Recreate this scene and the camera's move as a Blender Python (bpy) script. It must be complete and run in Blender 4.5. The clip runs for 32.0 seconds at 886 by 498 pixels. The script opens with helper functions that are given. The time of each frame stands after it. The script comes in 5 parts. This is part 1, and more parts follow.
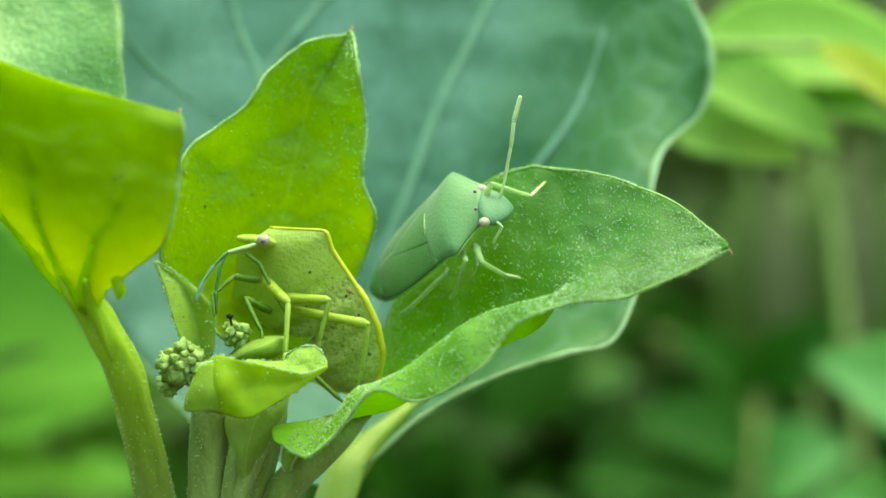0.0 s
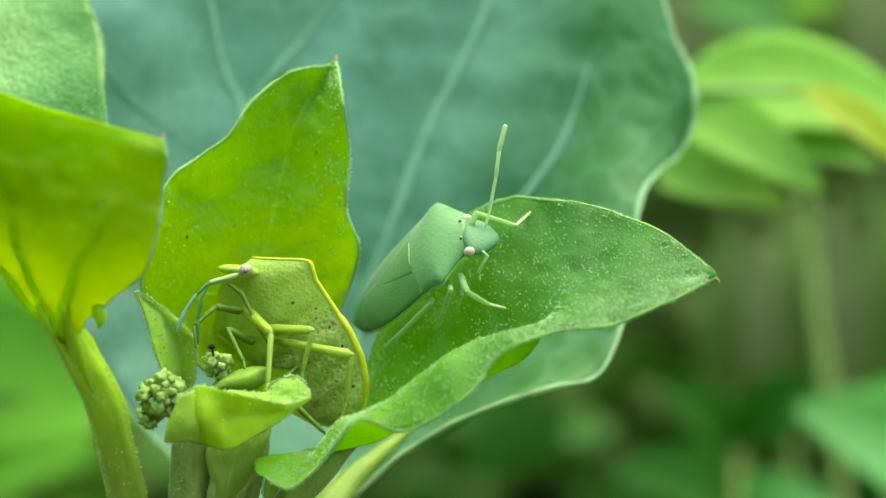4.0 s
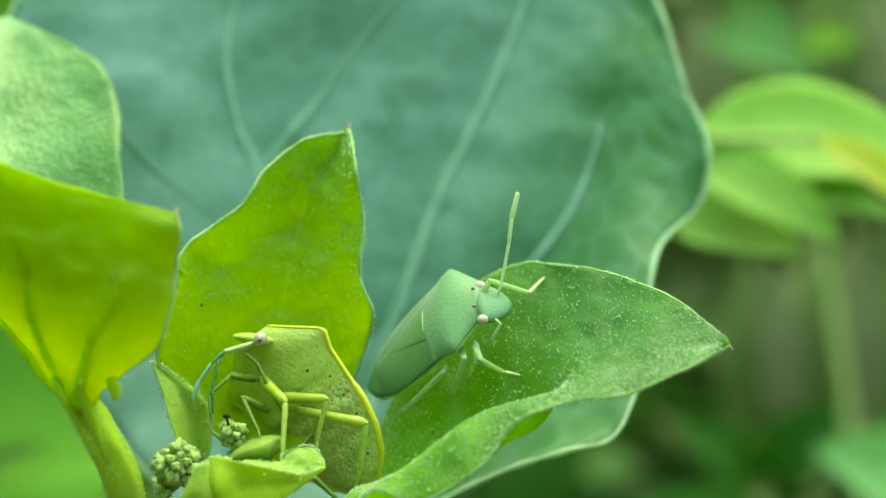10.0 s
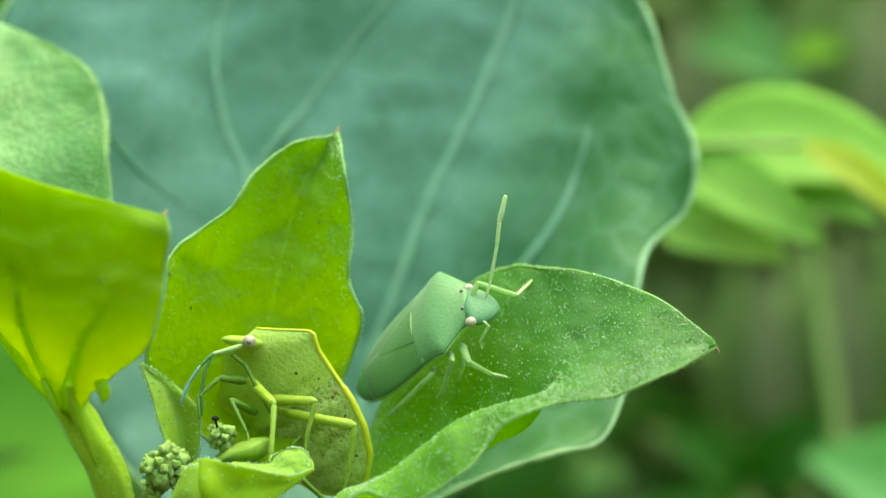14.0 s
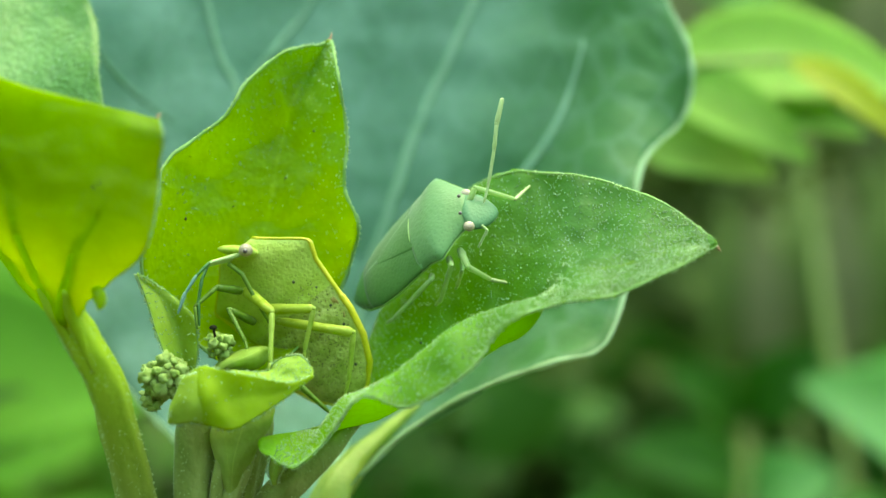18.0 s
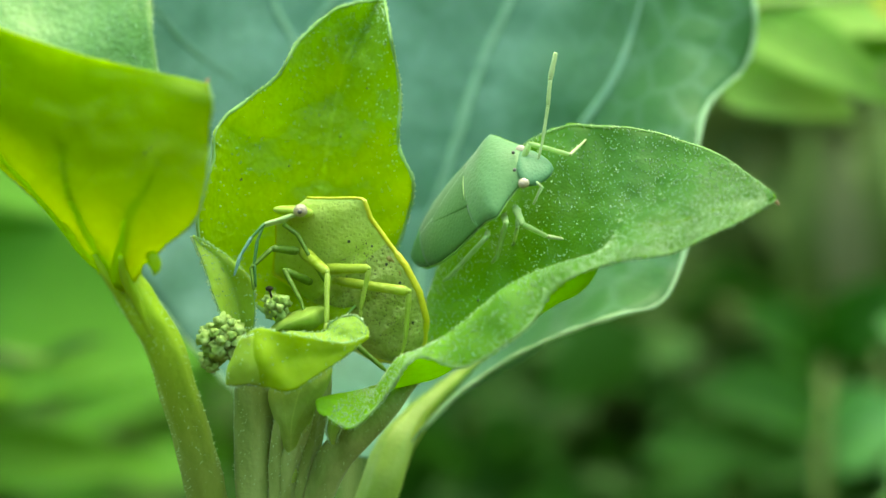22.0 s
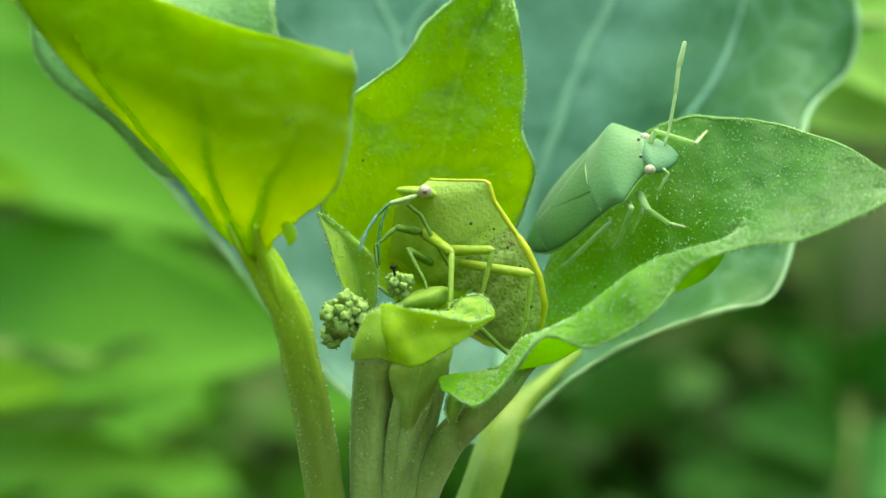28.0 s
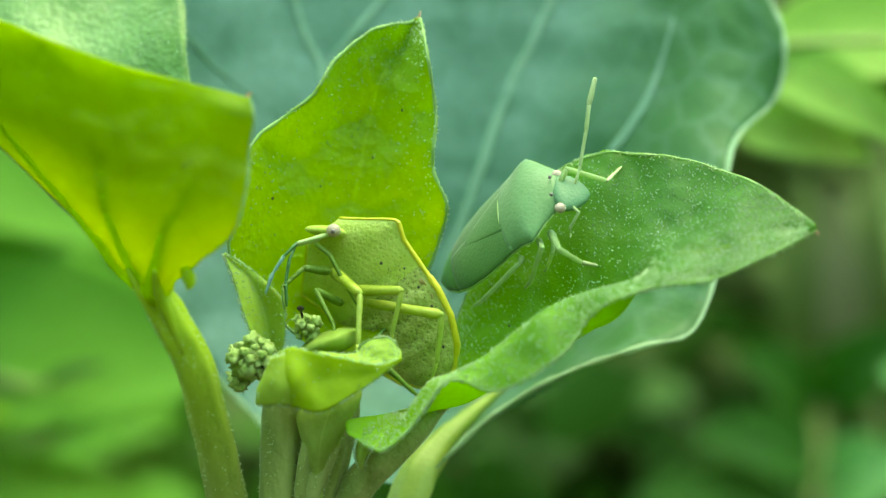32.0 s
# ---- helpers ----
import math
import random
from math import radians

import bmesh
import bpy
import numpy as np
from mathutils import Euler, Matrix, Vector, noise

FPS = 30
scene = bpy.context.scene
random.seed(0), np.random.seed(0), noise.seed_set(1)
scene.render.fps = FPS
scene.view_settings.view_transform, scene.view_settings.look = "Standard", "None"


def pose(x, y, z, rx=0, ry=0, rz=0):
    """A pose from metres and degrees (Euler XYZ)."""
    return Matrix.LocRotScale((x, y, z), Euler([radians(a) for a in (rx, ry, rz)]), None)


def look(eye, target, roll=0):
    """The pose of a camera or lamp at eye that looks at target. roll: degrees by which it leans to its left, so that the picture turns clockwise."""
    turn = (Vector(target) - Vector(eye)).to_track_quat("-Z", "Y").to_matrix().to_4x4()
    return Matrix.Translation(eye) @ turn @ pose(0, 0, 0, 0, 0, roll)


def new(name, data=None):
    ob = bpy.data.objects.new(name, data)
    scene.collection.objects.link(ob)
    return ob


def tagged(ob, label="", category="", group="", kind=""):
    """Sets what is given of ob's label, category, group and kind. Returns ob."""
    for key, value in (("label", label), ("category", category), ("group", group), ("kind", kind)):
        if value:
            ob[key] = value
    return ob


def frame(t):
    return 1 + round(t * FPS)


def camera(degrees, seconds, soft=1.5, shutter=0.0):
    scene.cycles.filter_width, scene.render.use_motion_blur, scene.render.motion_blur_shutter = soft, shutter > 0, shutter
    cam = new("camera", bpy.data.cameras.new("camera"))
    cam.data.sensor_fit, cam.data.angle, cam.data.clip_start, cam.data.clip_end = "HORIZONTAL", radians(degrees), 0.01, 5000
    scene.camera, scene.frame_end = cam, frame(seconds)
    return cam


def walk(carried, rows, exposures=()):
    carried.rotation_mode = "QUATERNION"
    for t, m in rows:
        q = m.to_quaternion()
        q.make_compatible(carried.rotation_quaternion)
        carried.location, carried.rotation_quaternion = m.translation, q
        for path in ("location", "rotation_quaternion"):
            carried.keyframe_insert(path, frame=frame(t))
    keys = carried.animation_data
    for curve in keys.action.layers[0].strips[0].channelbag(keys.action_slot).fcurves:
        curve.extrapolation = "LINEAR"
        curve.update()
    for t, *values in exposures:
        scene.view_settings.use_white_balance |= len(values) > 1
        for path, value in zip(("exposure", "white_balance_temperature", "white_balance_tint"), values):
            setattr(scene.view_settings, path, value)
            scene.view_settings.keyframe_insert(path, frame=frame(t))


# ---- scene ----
# A green shrub tip with two green shield bugs, seen from about ten centimetres.
# Lengths below are millimetres from a point between the bugs, which lies HEIGHT over the ground.
HEIGHT = 400.0

# ---------------------------------------------------------------- camera
cam = camera(33, 32.0, soft=1.45)
cam.data.dof.use_dof = True
cam.data.dof.focus_distance = 0.1005
cam.data.dof.aperture_fstop = 18.0

# seconds, eye (m), yaw, pitch, roll (degrees)
PATH = [
    (0.0, 0.00338, -0.10091, 0.39853, 2.973, 1.215, 0.959),
    (0.5, 0.00306, -0.10064, 0.39557, 2.674, 1.460, 1.015),
    (1.0, 0.00361, -0.10059, 0.39640, 2.643, 1.716, 1.067),
    (1.5, 0.00304, -0.09988, 0.39568, 2.514, 2.405, 1.140),
    (2.0, 0.00269, -0.09963, 0.39571, 2.295, 2.889, 1.089),
    (2.5, 0.00353, -0.10006, 0.39556, 1.982, 3.451, 0.896),
    (4.5, 0.00220, -0.09985, 0.39711, 2.500, 3.569, 0.937),
    (5.0, 0.00146, -0.10050, 0.39752, 3.162, 3.714, 1.155),
    (5.5, 0.00187, -0.09979, 0.39704, 3.184, 3.450, 1.159),
    (6.0, 0.00190, -0.09994, 0.39765, 3.401, 3.654, 1.249),
    (6.5, 0.00193, -0.10008, 0.39662, 3.642, 3.621, 1.468),
    (7.0, 0.00176, -0.09986, 0.39690, 3.218, 3.619, 1.335),
    (7.5, 0.00406, -0.09936, 0.39974, 3.266, 3.913, 0.816),
    (8.0, 0.00442, -0.10047, 0.39893, 3.243, 4.132, 0.581),
    (8.5, 0.00374, -0.09954, 0.39938, 3.155, 4.461, 0.422),
    (9.0, 0.00407, -0.09976, 0.39848, 3.207, 4.286, 0.404),
    (9.5, 0.00433, -0.10016, 0.39915, 3.460, 4.464, 0.522),
    (10.0, 0.00348, -0.10039, 0.39916, 3.020, 4.596, 0.599),
    (10.5, 0.00584, -0.10014, 0.39927, 2.990, 4.674, -0.062),
    (11.0, 0.00385, -0.10052, 0.39860, 3.228, 4.893, 0.395),
    (11.5, 0.00442, -0.10068, 0.39900, 3.388, 5.017, 0.632),
    (12.0, 0.00345, -0.10094, 0.39858, 3.157, 4.874, 0.842),
    (12.5, 0.00277, -0.10069, 0.39870, 2.685, 4.872, 0.807),
    (13.0, 0.00367, -0.10129, 0.39867, 2.757, 5.058, 0.661),
    (13.5, 0.00455, -0.10045, 0.39958, 2.637, 4.999, 0.120),
    (14.0, 0.00358, -0.10075, 0.39864, 2.616, 4.978, 0.531),
    (14.5, 0.00438, -0.10072, 0.39927, 2.637, 4.986, 0.205),
    (15.0, 0.00551, -0.10053, 0.39878, 2.509, 4.692, 0.130),
    (15.5, 0.00591, -0.09975, 0.39699, 2.990, 3.818, -0.046),
    (17.5, 0.00629, -0.09848, 0.39667, 3.263, 3.067, -0.710),
    (18.0, 0.00311, -0.09955, 0.39565, 2.282, 3.084, -0.424),
    (18.5, 0.00502, -0.09838, 0.39718, 3.651, 2.540, -0.790),
    (19.0, 0.00472, -0.09937, 0.39679, 3.286, 2.464, -0.876),
    (19.5, 0.00947, -0.09869, 0.39894, 4.209, 2.036, -1.755),
    (20.0, 0.01084, -0.09812, 0.40121, 3.582, 0.869, -2.908),
    (20.5, 0.01088, -0.09744, 0.40146, 5.383, 0.869, -2.812),
    (21.0, 0.00880, -0.09713, 0.40180, 5.698, 0.349, -2.527),
    (21.5, 0.00694, -0.09805, 0.39972, 5.981, 0.576, -1.846),
    (22.0, 0.00490, -0.09884, 0.39725, 5.459, 0.599, -1.206),
    (22.5, 0.00644, -0.09852, 0.39791, 5.781, 1.026, -1.805),
    (23.0, 0.00140, -0.09918, 0.39627, 5.022, 1.481, -0.657),
    (23.5, -0.00027, -0.09975, 0.39520, 4.447, 1.732, -0.455),
    (24.0, 0.00131, -0.09941, 0.39555, 4.656, 1.389, -0.745),
    (24.5, 0.00317, -0.09969, 0.39619, 4.806, 1.724, -1.186),
    (25.0, 0.00050, -0.09998, 0.39496, 4.417, 1.773, -0.101),
    (25.5, -0.00060, -0.10060, 0.39403, 4.936, 2.191, 0.049),
    (27.5, -0.00257, -0.09910, 0.39368, 5.268, 1.901, 0.122),
    (28.0, -0.00348, -0.10016, 0.39345, 5.356, 2.106, 0.534),
    (28.5, -0.00313, -0.09989, 0.39373, 5.344, 2.129, 0.716),
    (29.0, -0.00288, -0.09977, 0.39368, 5.031, 2.178, 0.525),
    (29.5, -0.00088, -0.09939, 0.39559, 4.691, 2.462, 0.231),
    (30.0, -0.00021, -0.09905, 0.39559, 4.170, 2.185, -0.181),
    (30.5, 0.00009, -0.09833, 0.39600, 3.917, 2.026, -0.543),
    (31.0, 0.00316, -0.09725, 0.39690, 4.703, 2.105, -0.795),
    (31.5, 0.00161, -0.09802, 0.39562, 4.417, 1.941, -0.088),
    (32.0, 0.00142, -0.09819, 0.39595, 4.789, 2.258, 0.150),
]


def eye_pose(x, y, z, yaw, pitch, roll):
    return pose(x, y, z, 90 + pitch, 0, yaw) @ pose(0, 0, 0, 0, 0, roll)


walk(cam, [(row[0], eye_pose(*row[1:])) for row in PATH], exposures=[(0.0, 2.95, 9900, -17), (32.0, 2.95, 9900, -17)])

# ---------------------------------------------------------------- light
world = bpy.data.worlds.new("sky")
scene.world = world
world.use_nodes = True
sky = world.node_tree.nodes.new("ShaderNodeTexSky")
sky.sky_type = "NISHITA"
sky.sun_disc = False
sky.sun_elevation = radians(81)
sky.sun_rotation = radians(75)
sky.air_density = 1.0
sky.dust_density = 1.0
back = world.node_tree.nodes["Background"]
back.inputs["Strength"].default_value = 0.15
world.node_tree.links.new(sky.outputs["Color"], back.inputs["Color"])

sun_data = bpy.data.lights.new("sun", "SUN")
sun_data.energy = 0.6
sun_data.angle = radians(60)
sun_data.color = (1.0, 0.97, 0.9)
sun = new("sun", sun_data)
sun.matrix_world = look((0.4, 0.1, 3.0), (0, 0, 0.4))


# ---------------------------------------------------------------- materials
def nodes_of(name):
    mat = bpy.data.materials.new(name)
    mat.use_nodes = True
    mat.node_tree.nodes.clear()
    return mat, mat.node_tree.nodes, mat.node_tree.links


def node(ns, kind, **values):
    n = ns.new(kind)
    for key, value in values.items():
        n.inputs[key.replace("_", " ")].default_value = value
    return n


def mixed(ns, ls, fac, a, b):
    """A colour between a and b, by the socket fac."""
    m = ns.new("ShaderNodeMix")
    m.data_type = "RGBA"
    ls.new(fac, m.inputs[0])
    for sock, c in ((m.inputs[6], a), (m.inputs[7], b)):
        if isinstance(c, tuple):
            sock.default_value = (*c, 1)
        else:
            ls.new(c, sock)
    return m.outputs[2]


def ramp(ns, ls, fac, lo, hi):
    m = ns.new("ShaderNodeMapRange")
    m.inputs[1].default_value, m.inputs[2].default_value = lo, hi
    ls.new(fac, m.inputs[0])
    return m.outputs[0]


def leaf_material(name, dark, light, through_colour, thin=0.5, rough=0.5, coarse=160.0, fine=1500.0, bump=0.25, spec=0.4, sheen=0.0, young=None, mesh=0.0, net=650.0, ribs=None, flank=None):
    """A leaf: blotches of two greens, fine cell grain, a net of veinlets, gloss on the skin, light let through.
    young: (colour, colour let through, u from, u to) of the blade towards the leaf's base; on yellow_leaf the rest has
    shade painted in.
    flank: (colour, colour, v from, v to) of the greener strip towards one margin.
    ribs: (side veins, slant, strength, colour, colour let through) of the veins inside the blade."""
    mat, ns, ls = nodes_of(name)
    tc = ns.new("ShaderNodeTexCoord")
    co = tc.outputs["Object"]
    big = node(ns, "ShaderNodeTexNoise", Scale=coarse, Detail=4.0, Roughness=0.6)
    small = node(ns, "ShaderNodeTexNoise", Scale=fine, Detail=3.0, Roughness=0.6)
    cells = node(ns, "ShaderNodeTexVoronoi", Scale=fine * 1.6)
    veinlets = ns.new("ShaderNodeTexVoronoi")
    veinlets.feature = "DISTANCE_TO_EDGE"
    veinlets.inputs["Scale"].default_value = net
    wob = node(ns, "ShaderNodeTexNoise", Scale=net * 1.3, Detail=2.0)
    ls.new(co, wob.inputs["Vector"])
    push = ns.new("ShaderNodeVectorMath")
    push.operation = "MULTIPLY_ADD"
    ls.new(wob.outputs["Color"], push.inputs[0])
    push.inputs[1].default_value = (0.5 / net,) * 3
    ls.new(co, push.inputs[2])
    ls.new(push.outputs[0], veinlets.inputs["Vector"])
    for n in (big, small, cells):
        ls.new(co, n.inputs["Vector"])
    tone = ramp(ns, ls, big.outputs["Fac"], 0.32, 0.68)
    col = mixed(ns, ls, tone, dark, light)
    tcol = mixed(ns, ls, tone, tuple(c * 0.8 for c in through_colour), through_colour)
    sep = ns.new("ShaderNodeSeparateXYZ")
    ls.new(tc.outputs["UV"], sep.inputs[0])

    def sums(kind, a, b, c=None):
        m = ns.new("ShaderNodeMath")
        m.operation = kind
        for k, x in enumerate((a, b, c)):
            if isinstance(x, (int, float)):
                m.inputs[k].default_value = x
            elif x is not None:
                ls.new(x, m.inputs[k])
        return m.outputs[0]

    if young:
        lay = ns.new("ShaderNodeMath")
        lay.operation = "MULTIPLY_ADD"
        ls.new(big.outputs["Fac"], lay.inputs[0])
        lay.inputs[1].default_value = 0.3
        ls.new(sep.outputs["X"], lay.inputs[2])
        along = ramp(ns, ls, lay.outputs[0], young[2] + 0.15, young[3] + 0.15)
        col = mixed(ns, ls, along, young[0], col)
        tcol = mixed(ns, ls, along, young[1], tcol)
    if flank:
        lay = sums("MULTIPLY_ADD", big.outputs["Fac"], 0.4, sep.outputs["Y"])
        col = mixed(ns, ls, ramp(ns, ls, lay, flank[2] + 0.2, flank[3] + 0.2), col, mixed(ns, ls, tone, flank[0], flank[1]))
    net_line = ramp(ns, ls, veinlets.outputs["Distance"], 0.12, 0.0)
    if mesh:
        amount = ns.new("ShaderNodeMath")
        amount.operation = "MULTIPLY"
        ls.new(net_line, amount.inputs[0])
        amount.inputs[1].default_value = mesh
        col = mixed(ns, ls, amount.outputs[0], col, tuple(min(1.0, c * 1.25 + 0.07) for c in light))
        tcol = mixed(ns, ls, amount.outputs[0], tcol, tuple(c * 0.7 for c in through_colour))
    if ribs:
        off = sums("ABSOLUTE", sums("SUBTRACT", sep.outputs["Y"], 0.5), 0.0)
        mid = ramp(ns, ls, off, 0.016, 0.002)
        run = sums("MULTIPLY_ADD", sep.outputs["X"], ribs[0], sums("MULTIPLY", sums("POWER", off, 1.3), -ribs[1]))
        run = sums("MULTIPLY_ADD", wob.outputs["Fac"], 0.25, run)
        side = ramp(ns, ls, sums("PINGPONG", run, 0.5), 0.05, 0.0)
        side = sums("MULTIPLY", side, ramp(ns, ls, off, 0.48, 0.1))
        line = sums("MULTIPLY", sums("MAXIMUM", mid, sums("MULTIPLY", side, 0.55)), ribs[2])
        col = mixed(ns, ls, line, col, ribs[3])
        tcol = mixed(ns, ls, line, tcol, ribs[4])
    grain = ns.new("ShaderNodeHueSaturation")
    ls.new(col, grain.inputs["Color"])
    grain_range = ns.new("ShaderNodeMapRange")
    grain_range.inputs[3].default_value, grain_range.inputs[4].default_value = 0.72, 1.28
    ls.new(small.outputs["Fac"], grain_range.inputs[0])
    ls.new(grain_range.outputs[0], grain.inputs["Value"])
    bsdf = node(ns, "ShaderNodeBsdfPrincipled", Roughness=rough)
    bsdf.inputs["Specular IOR Level"].default_value = spec
    bsdf.inputs["Sheen Weight"].default_value = sheen
    bsdf.inputs["Sheen Roughness"].default_value = 0.4
    ls.new(grain.outputs["Color"], bsdf.inputs["Base Color"])
    rr = ns.new("ShaderNodeMapRange")
    rr.inputs[3].default_value, rr.inputs[4].default_value = rough - 0.12, rough + 0.12
    ls.new(big.outputs["Fac"], rr.inputs[0])
    ls.new(rr.outputs[0], bsdf.inputs["Roughness"])
    height = ns.new("ShaderNodeMath")
    height.operation = "ADD"
    ls.new(small.outputs["Fac"], height.inputs[0])
    ls.new(cells.outputs["Distance"], height.inputs[1])
    bp = node(ns, "ShaderNodeBump", Strength=bump, Distance=0.0002)
    ls.new(height.outputs[0], bp.inputs["Height"])
    blister = node(ns, "ShaderNodeBump", Strength=bump * 0.25, Distance=0.0003)
    soft = ns.new("ShaderNodeMath")
    soft.operation = "SMOOTH_MIN"
    ls.new(veinlets.outputs["Distance"], soft.inputs[0])
    soft.inputs[1].default_value, soft.inputs[2].default_value = 0.2, 0.25
    lumps = ns.new("ShaderNodeMath")
    lumps.operation = "ADD"
    ls.new(soft.outputs[0], lumps.inputs[0])
    ls.new(wob.outputs["Fac"], lumps.inputs[1])
    ls.new(lumps.outputs[0], blister.inputs["Height"])
    ls.new(bp.outputs[0], blister.inputs["Normal"])
    ls.new(blister.outputs[0], bsdf.inputs["Normal"])
    tr = ns.new("ShaderNodeBsdfTranslucent")
    ls.new(tcol, tr.inputs["Color"])
    mx = node(ns, "ShaderNodeMixShader", Fac=thin)
    ls.new(bsdf.outputs[0], mx.inputs[1])
    ls.new(tr.outputs[0], mx.inputs[2])
    out = ns.new("ShaderNodeOutputMaterial")
    ls.new(mx.outputs[0], out.inputs["Surface"])
    return mat


def skin_material(name, dark, light, rough=0.4, coarse=500.0, fine=4000.0, bump=0.3, spec=0.5, clear=0.0, pits=0.0, thin=0.0, sheen=0.0, streak=1.0, fade=None):
    """Insect skin, stems and soil: two tones, fine grain or pits, gloss.
    streak: how far the tones are drawn out along z. fade: (colour, colour, z from, z to) of the part further down, in metres."""
    mat, ns, ls = nodes_of(name)
    co = ns.new("ShaderNodeTexCoord").outputs["Object"]
    big = node(ns, "ShaderNodeTexNoise", Scale=coarse, Detail=4.0, Roughness=0.6)
    small = node(ns, "ShaderNodeTexNoise", Scale=fine, Detail=2.0, Roughness=0.6)
    cells = node(ns, "ShaderNodeTexVoronoi", Scale=fine)
    drawn = ns.new("ShaderNodeVectorMath")
    drawn.operation = "MULTIPLY"
    drawn.inputs[1].default_value = (1.0, 1.0, 1.0 / streak)
    ls.new(co, drawn.inputs[0])
    ls.new(drawn.outputs[0], big.inputs["Vector"])
    for n in (small, cells):
        ls.new(co, n.inputs["Vector"])
    tone = ramp(ns, ls, big.outputs["Fac"], 0.3, 0.7)
    col = mixed(ns, ls, tone, dark, light)
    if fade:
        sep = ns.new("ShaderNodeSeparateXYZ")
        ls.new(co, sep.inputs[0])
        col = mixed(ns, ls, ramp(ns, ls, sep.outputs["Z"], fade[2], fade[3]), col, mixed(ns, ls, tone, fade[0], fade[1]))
    if pits:
        col = mixed(ns, ls, ramp(ns, ls, cells.outputs["Distance"], 0.28, 0.05), col, tuple(c * (1 - pits) for c in dark))
    bsdf = node(ns, "ShaderNodeBsdfPrincipled", Roughness=rough)
    bsdf.inputs["Specular IOR Level"].default_value = spec
    bsdf.inputs["Coat Weight"].default_value = clear
    bsdf.inputs["Sheen Weight"].default_value = sheen
    bsdf.inputs["Sheen Roughness"].default_value = 0.5
    bsdf.inputs["Coat Roughness"].default_value = 0.15
    ls.new(col, bsdf.inputs["Base Color"])
    height = ns.new("ShaderNodeMath")
    height.operation = "ADD"
    ls.new(small.outputs["Fac"], height.inputs[0])
    ls.new(cells.outputs["Distance"], height.inputs[1])
    bp = node(ns, "ShaderNodeBump", Strength=bump, Distance=0.0001)
    ls.new(height.outputs[0], bp.inputs["Height"])
    ls.new(bp.outputs[0], bsdf.inputs["Normal"])
    out = ns.new("ShaderNodeOutputMaterial")
    if thin:
        tr = ns.new("ShaderNodeBsdfTranslucent")
        ls.new(col, tr.inputs["Color"])
        mx = node(ns, "ShaderNodeMixShader", Fac=thin)
        ls.new(bsdf.outputs[0], mx.inputs[1])
        ls.new(tr.outputs[0], mx.inputs[2])
        ls.new(mx.outputs[0], out.inputs["Surface"])
    else:
        ls.new(bsdf.outputs[0], out.inputs["Surface"])
    return mat


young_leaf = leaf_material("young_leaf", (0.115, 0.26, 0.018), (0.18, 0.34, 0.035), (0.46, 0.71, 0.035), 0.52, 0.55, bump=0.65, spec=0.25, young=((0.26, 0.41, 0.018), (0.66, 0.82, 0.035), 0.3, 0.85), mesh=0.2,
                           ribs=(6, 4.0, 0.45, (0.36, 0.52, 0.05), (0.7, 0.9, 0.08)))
# greener upper part has the shade of the folded double layer painted in
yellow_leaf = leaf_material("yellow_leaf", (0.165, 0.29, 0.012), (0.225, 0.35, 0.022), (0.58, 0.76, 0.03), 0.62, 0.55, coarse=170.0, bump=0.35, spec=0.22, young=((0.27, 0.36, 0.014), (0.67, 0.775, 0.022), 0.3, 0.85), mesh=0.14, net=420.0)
fold_leaf = leaf_material("fold_leaf", (0.18, 0.31, 0.012), (0.24, 0.37, 0.016), (0.76, 0.9, 0.02), 0.8, 0.55, coarse=110.0, bump=0.2, spec=0.18, mesh=0.08)
front_leaf = leaf_material("front_leaf", (0.22, 0.35, 0.015), (0.29, 0.42, 0.03), (0.64, 0.84, 0.01), 0.5, 0.6, coarse=250.0, bump=0.15, spec=0.15, mesh=0.12, net=1100.0)
sprout_leaf = leaf_material("sprout_leaf", (0.25, 0.39, 0.045), (0.35, 0.5, 0.11), (0.64, 0.84, 0.04), 0.45, 0.65, coarse=300.0, bump=0.25, spec=0.15, mesh=0.2, net=1100.0, ribs=(7, 5.0, 0.5, (0.52, 0.64, 0.12), (0.75, 0.9, 0.1)))
flap_leaf = leaf_material("flap_leaf", (0.25, 0.38, 0.035), (0.33, 0.46, 0.07), (0.66, 0.84, 0.04), 0.5, 0.6, coarse=250.0, bump=0.15, spec=0.15, mesh=0.12, net=1100.0)
bract_leaf = leaf_material("bract_leaf", (0.22, 0.34, 0.05), (0.34, 0.46, 0.11), (0.5, 0.74, 0.08), 0.4, 0.65, coarse=250.0, bump=0.25, spec=0.15, mesh=0.1, net=900.0, ribs=(3, 6.0, 0.5, (0.5, 0.62, 0.15), (0.7, 0.85, 0.1)))
bug_leaf = leaf_material("bug_leaf", (0.024, 0.14, 0.01), (0.05, 0.2, 0.02), (0.36, 0.64, 0.05), 0.55, 0.48, fine=3000.0, bump=0.3, spec=0.4, sheen=0.06, young=((0.18, 0.39, 0.012), (0.5, 0.84, 0.012), 0.2, 0.72), mesh=0.15, net=900.0,
                         ribs=(9, 5.0, 0.35, (0.14, 0.32, 0.05), (0.3, 0.7, 0.05)))
# light bluish tones paint in sky sheen; the flank is greener without it
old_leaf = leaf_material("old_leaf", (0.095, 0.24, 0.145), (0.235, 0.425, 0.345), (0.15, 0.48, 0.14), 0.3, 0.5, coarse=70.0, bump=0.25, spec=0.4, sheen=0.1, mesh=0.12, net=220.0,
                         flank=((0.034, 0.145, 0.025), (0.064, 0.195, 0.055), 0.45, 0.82))
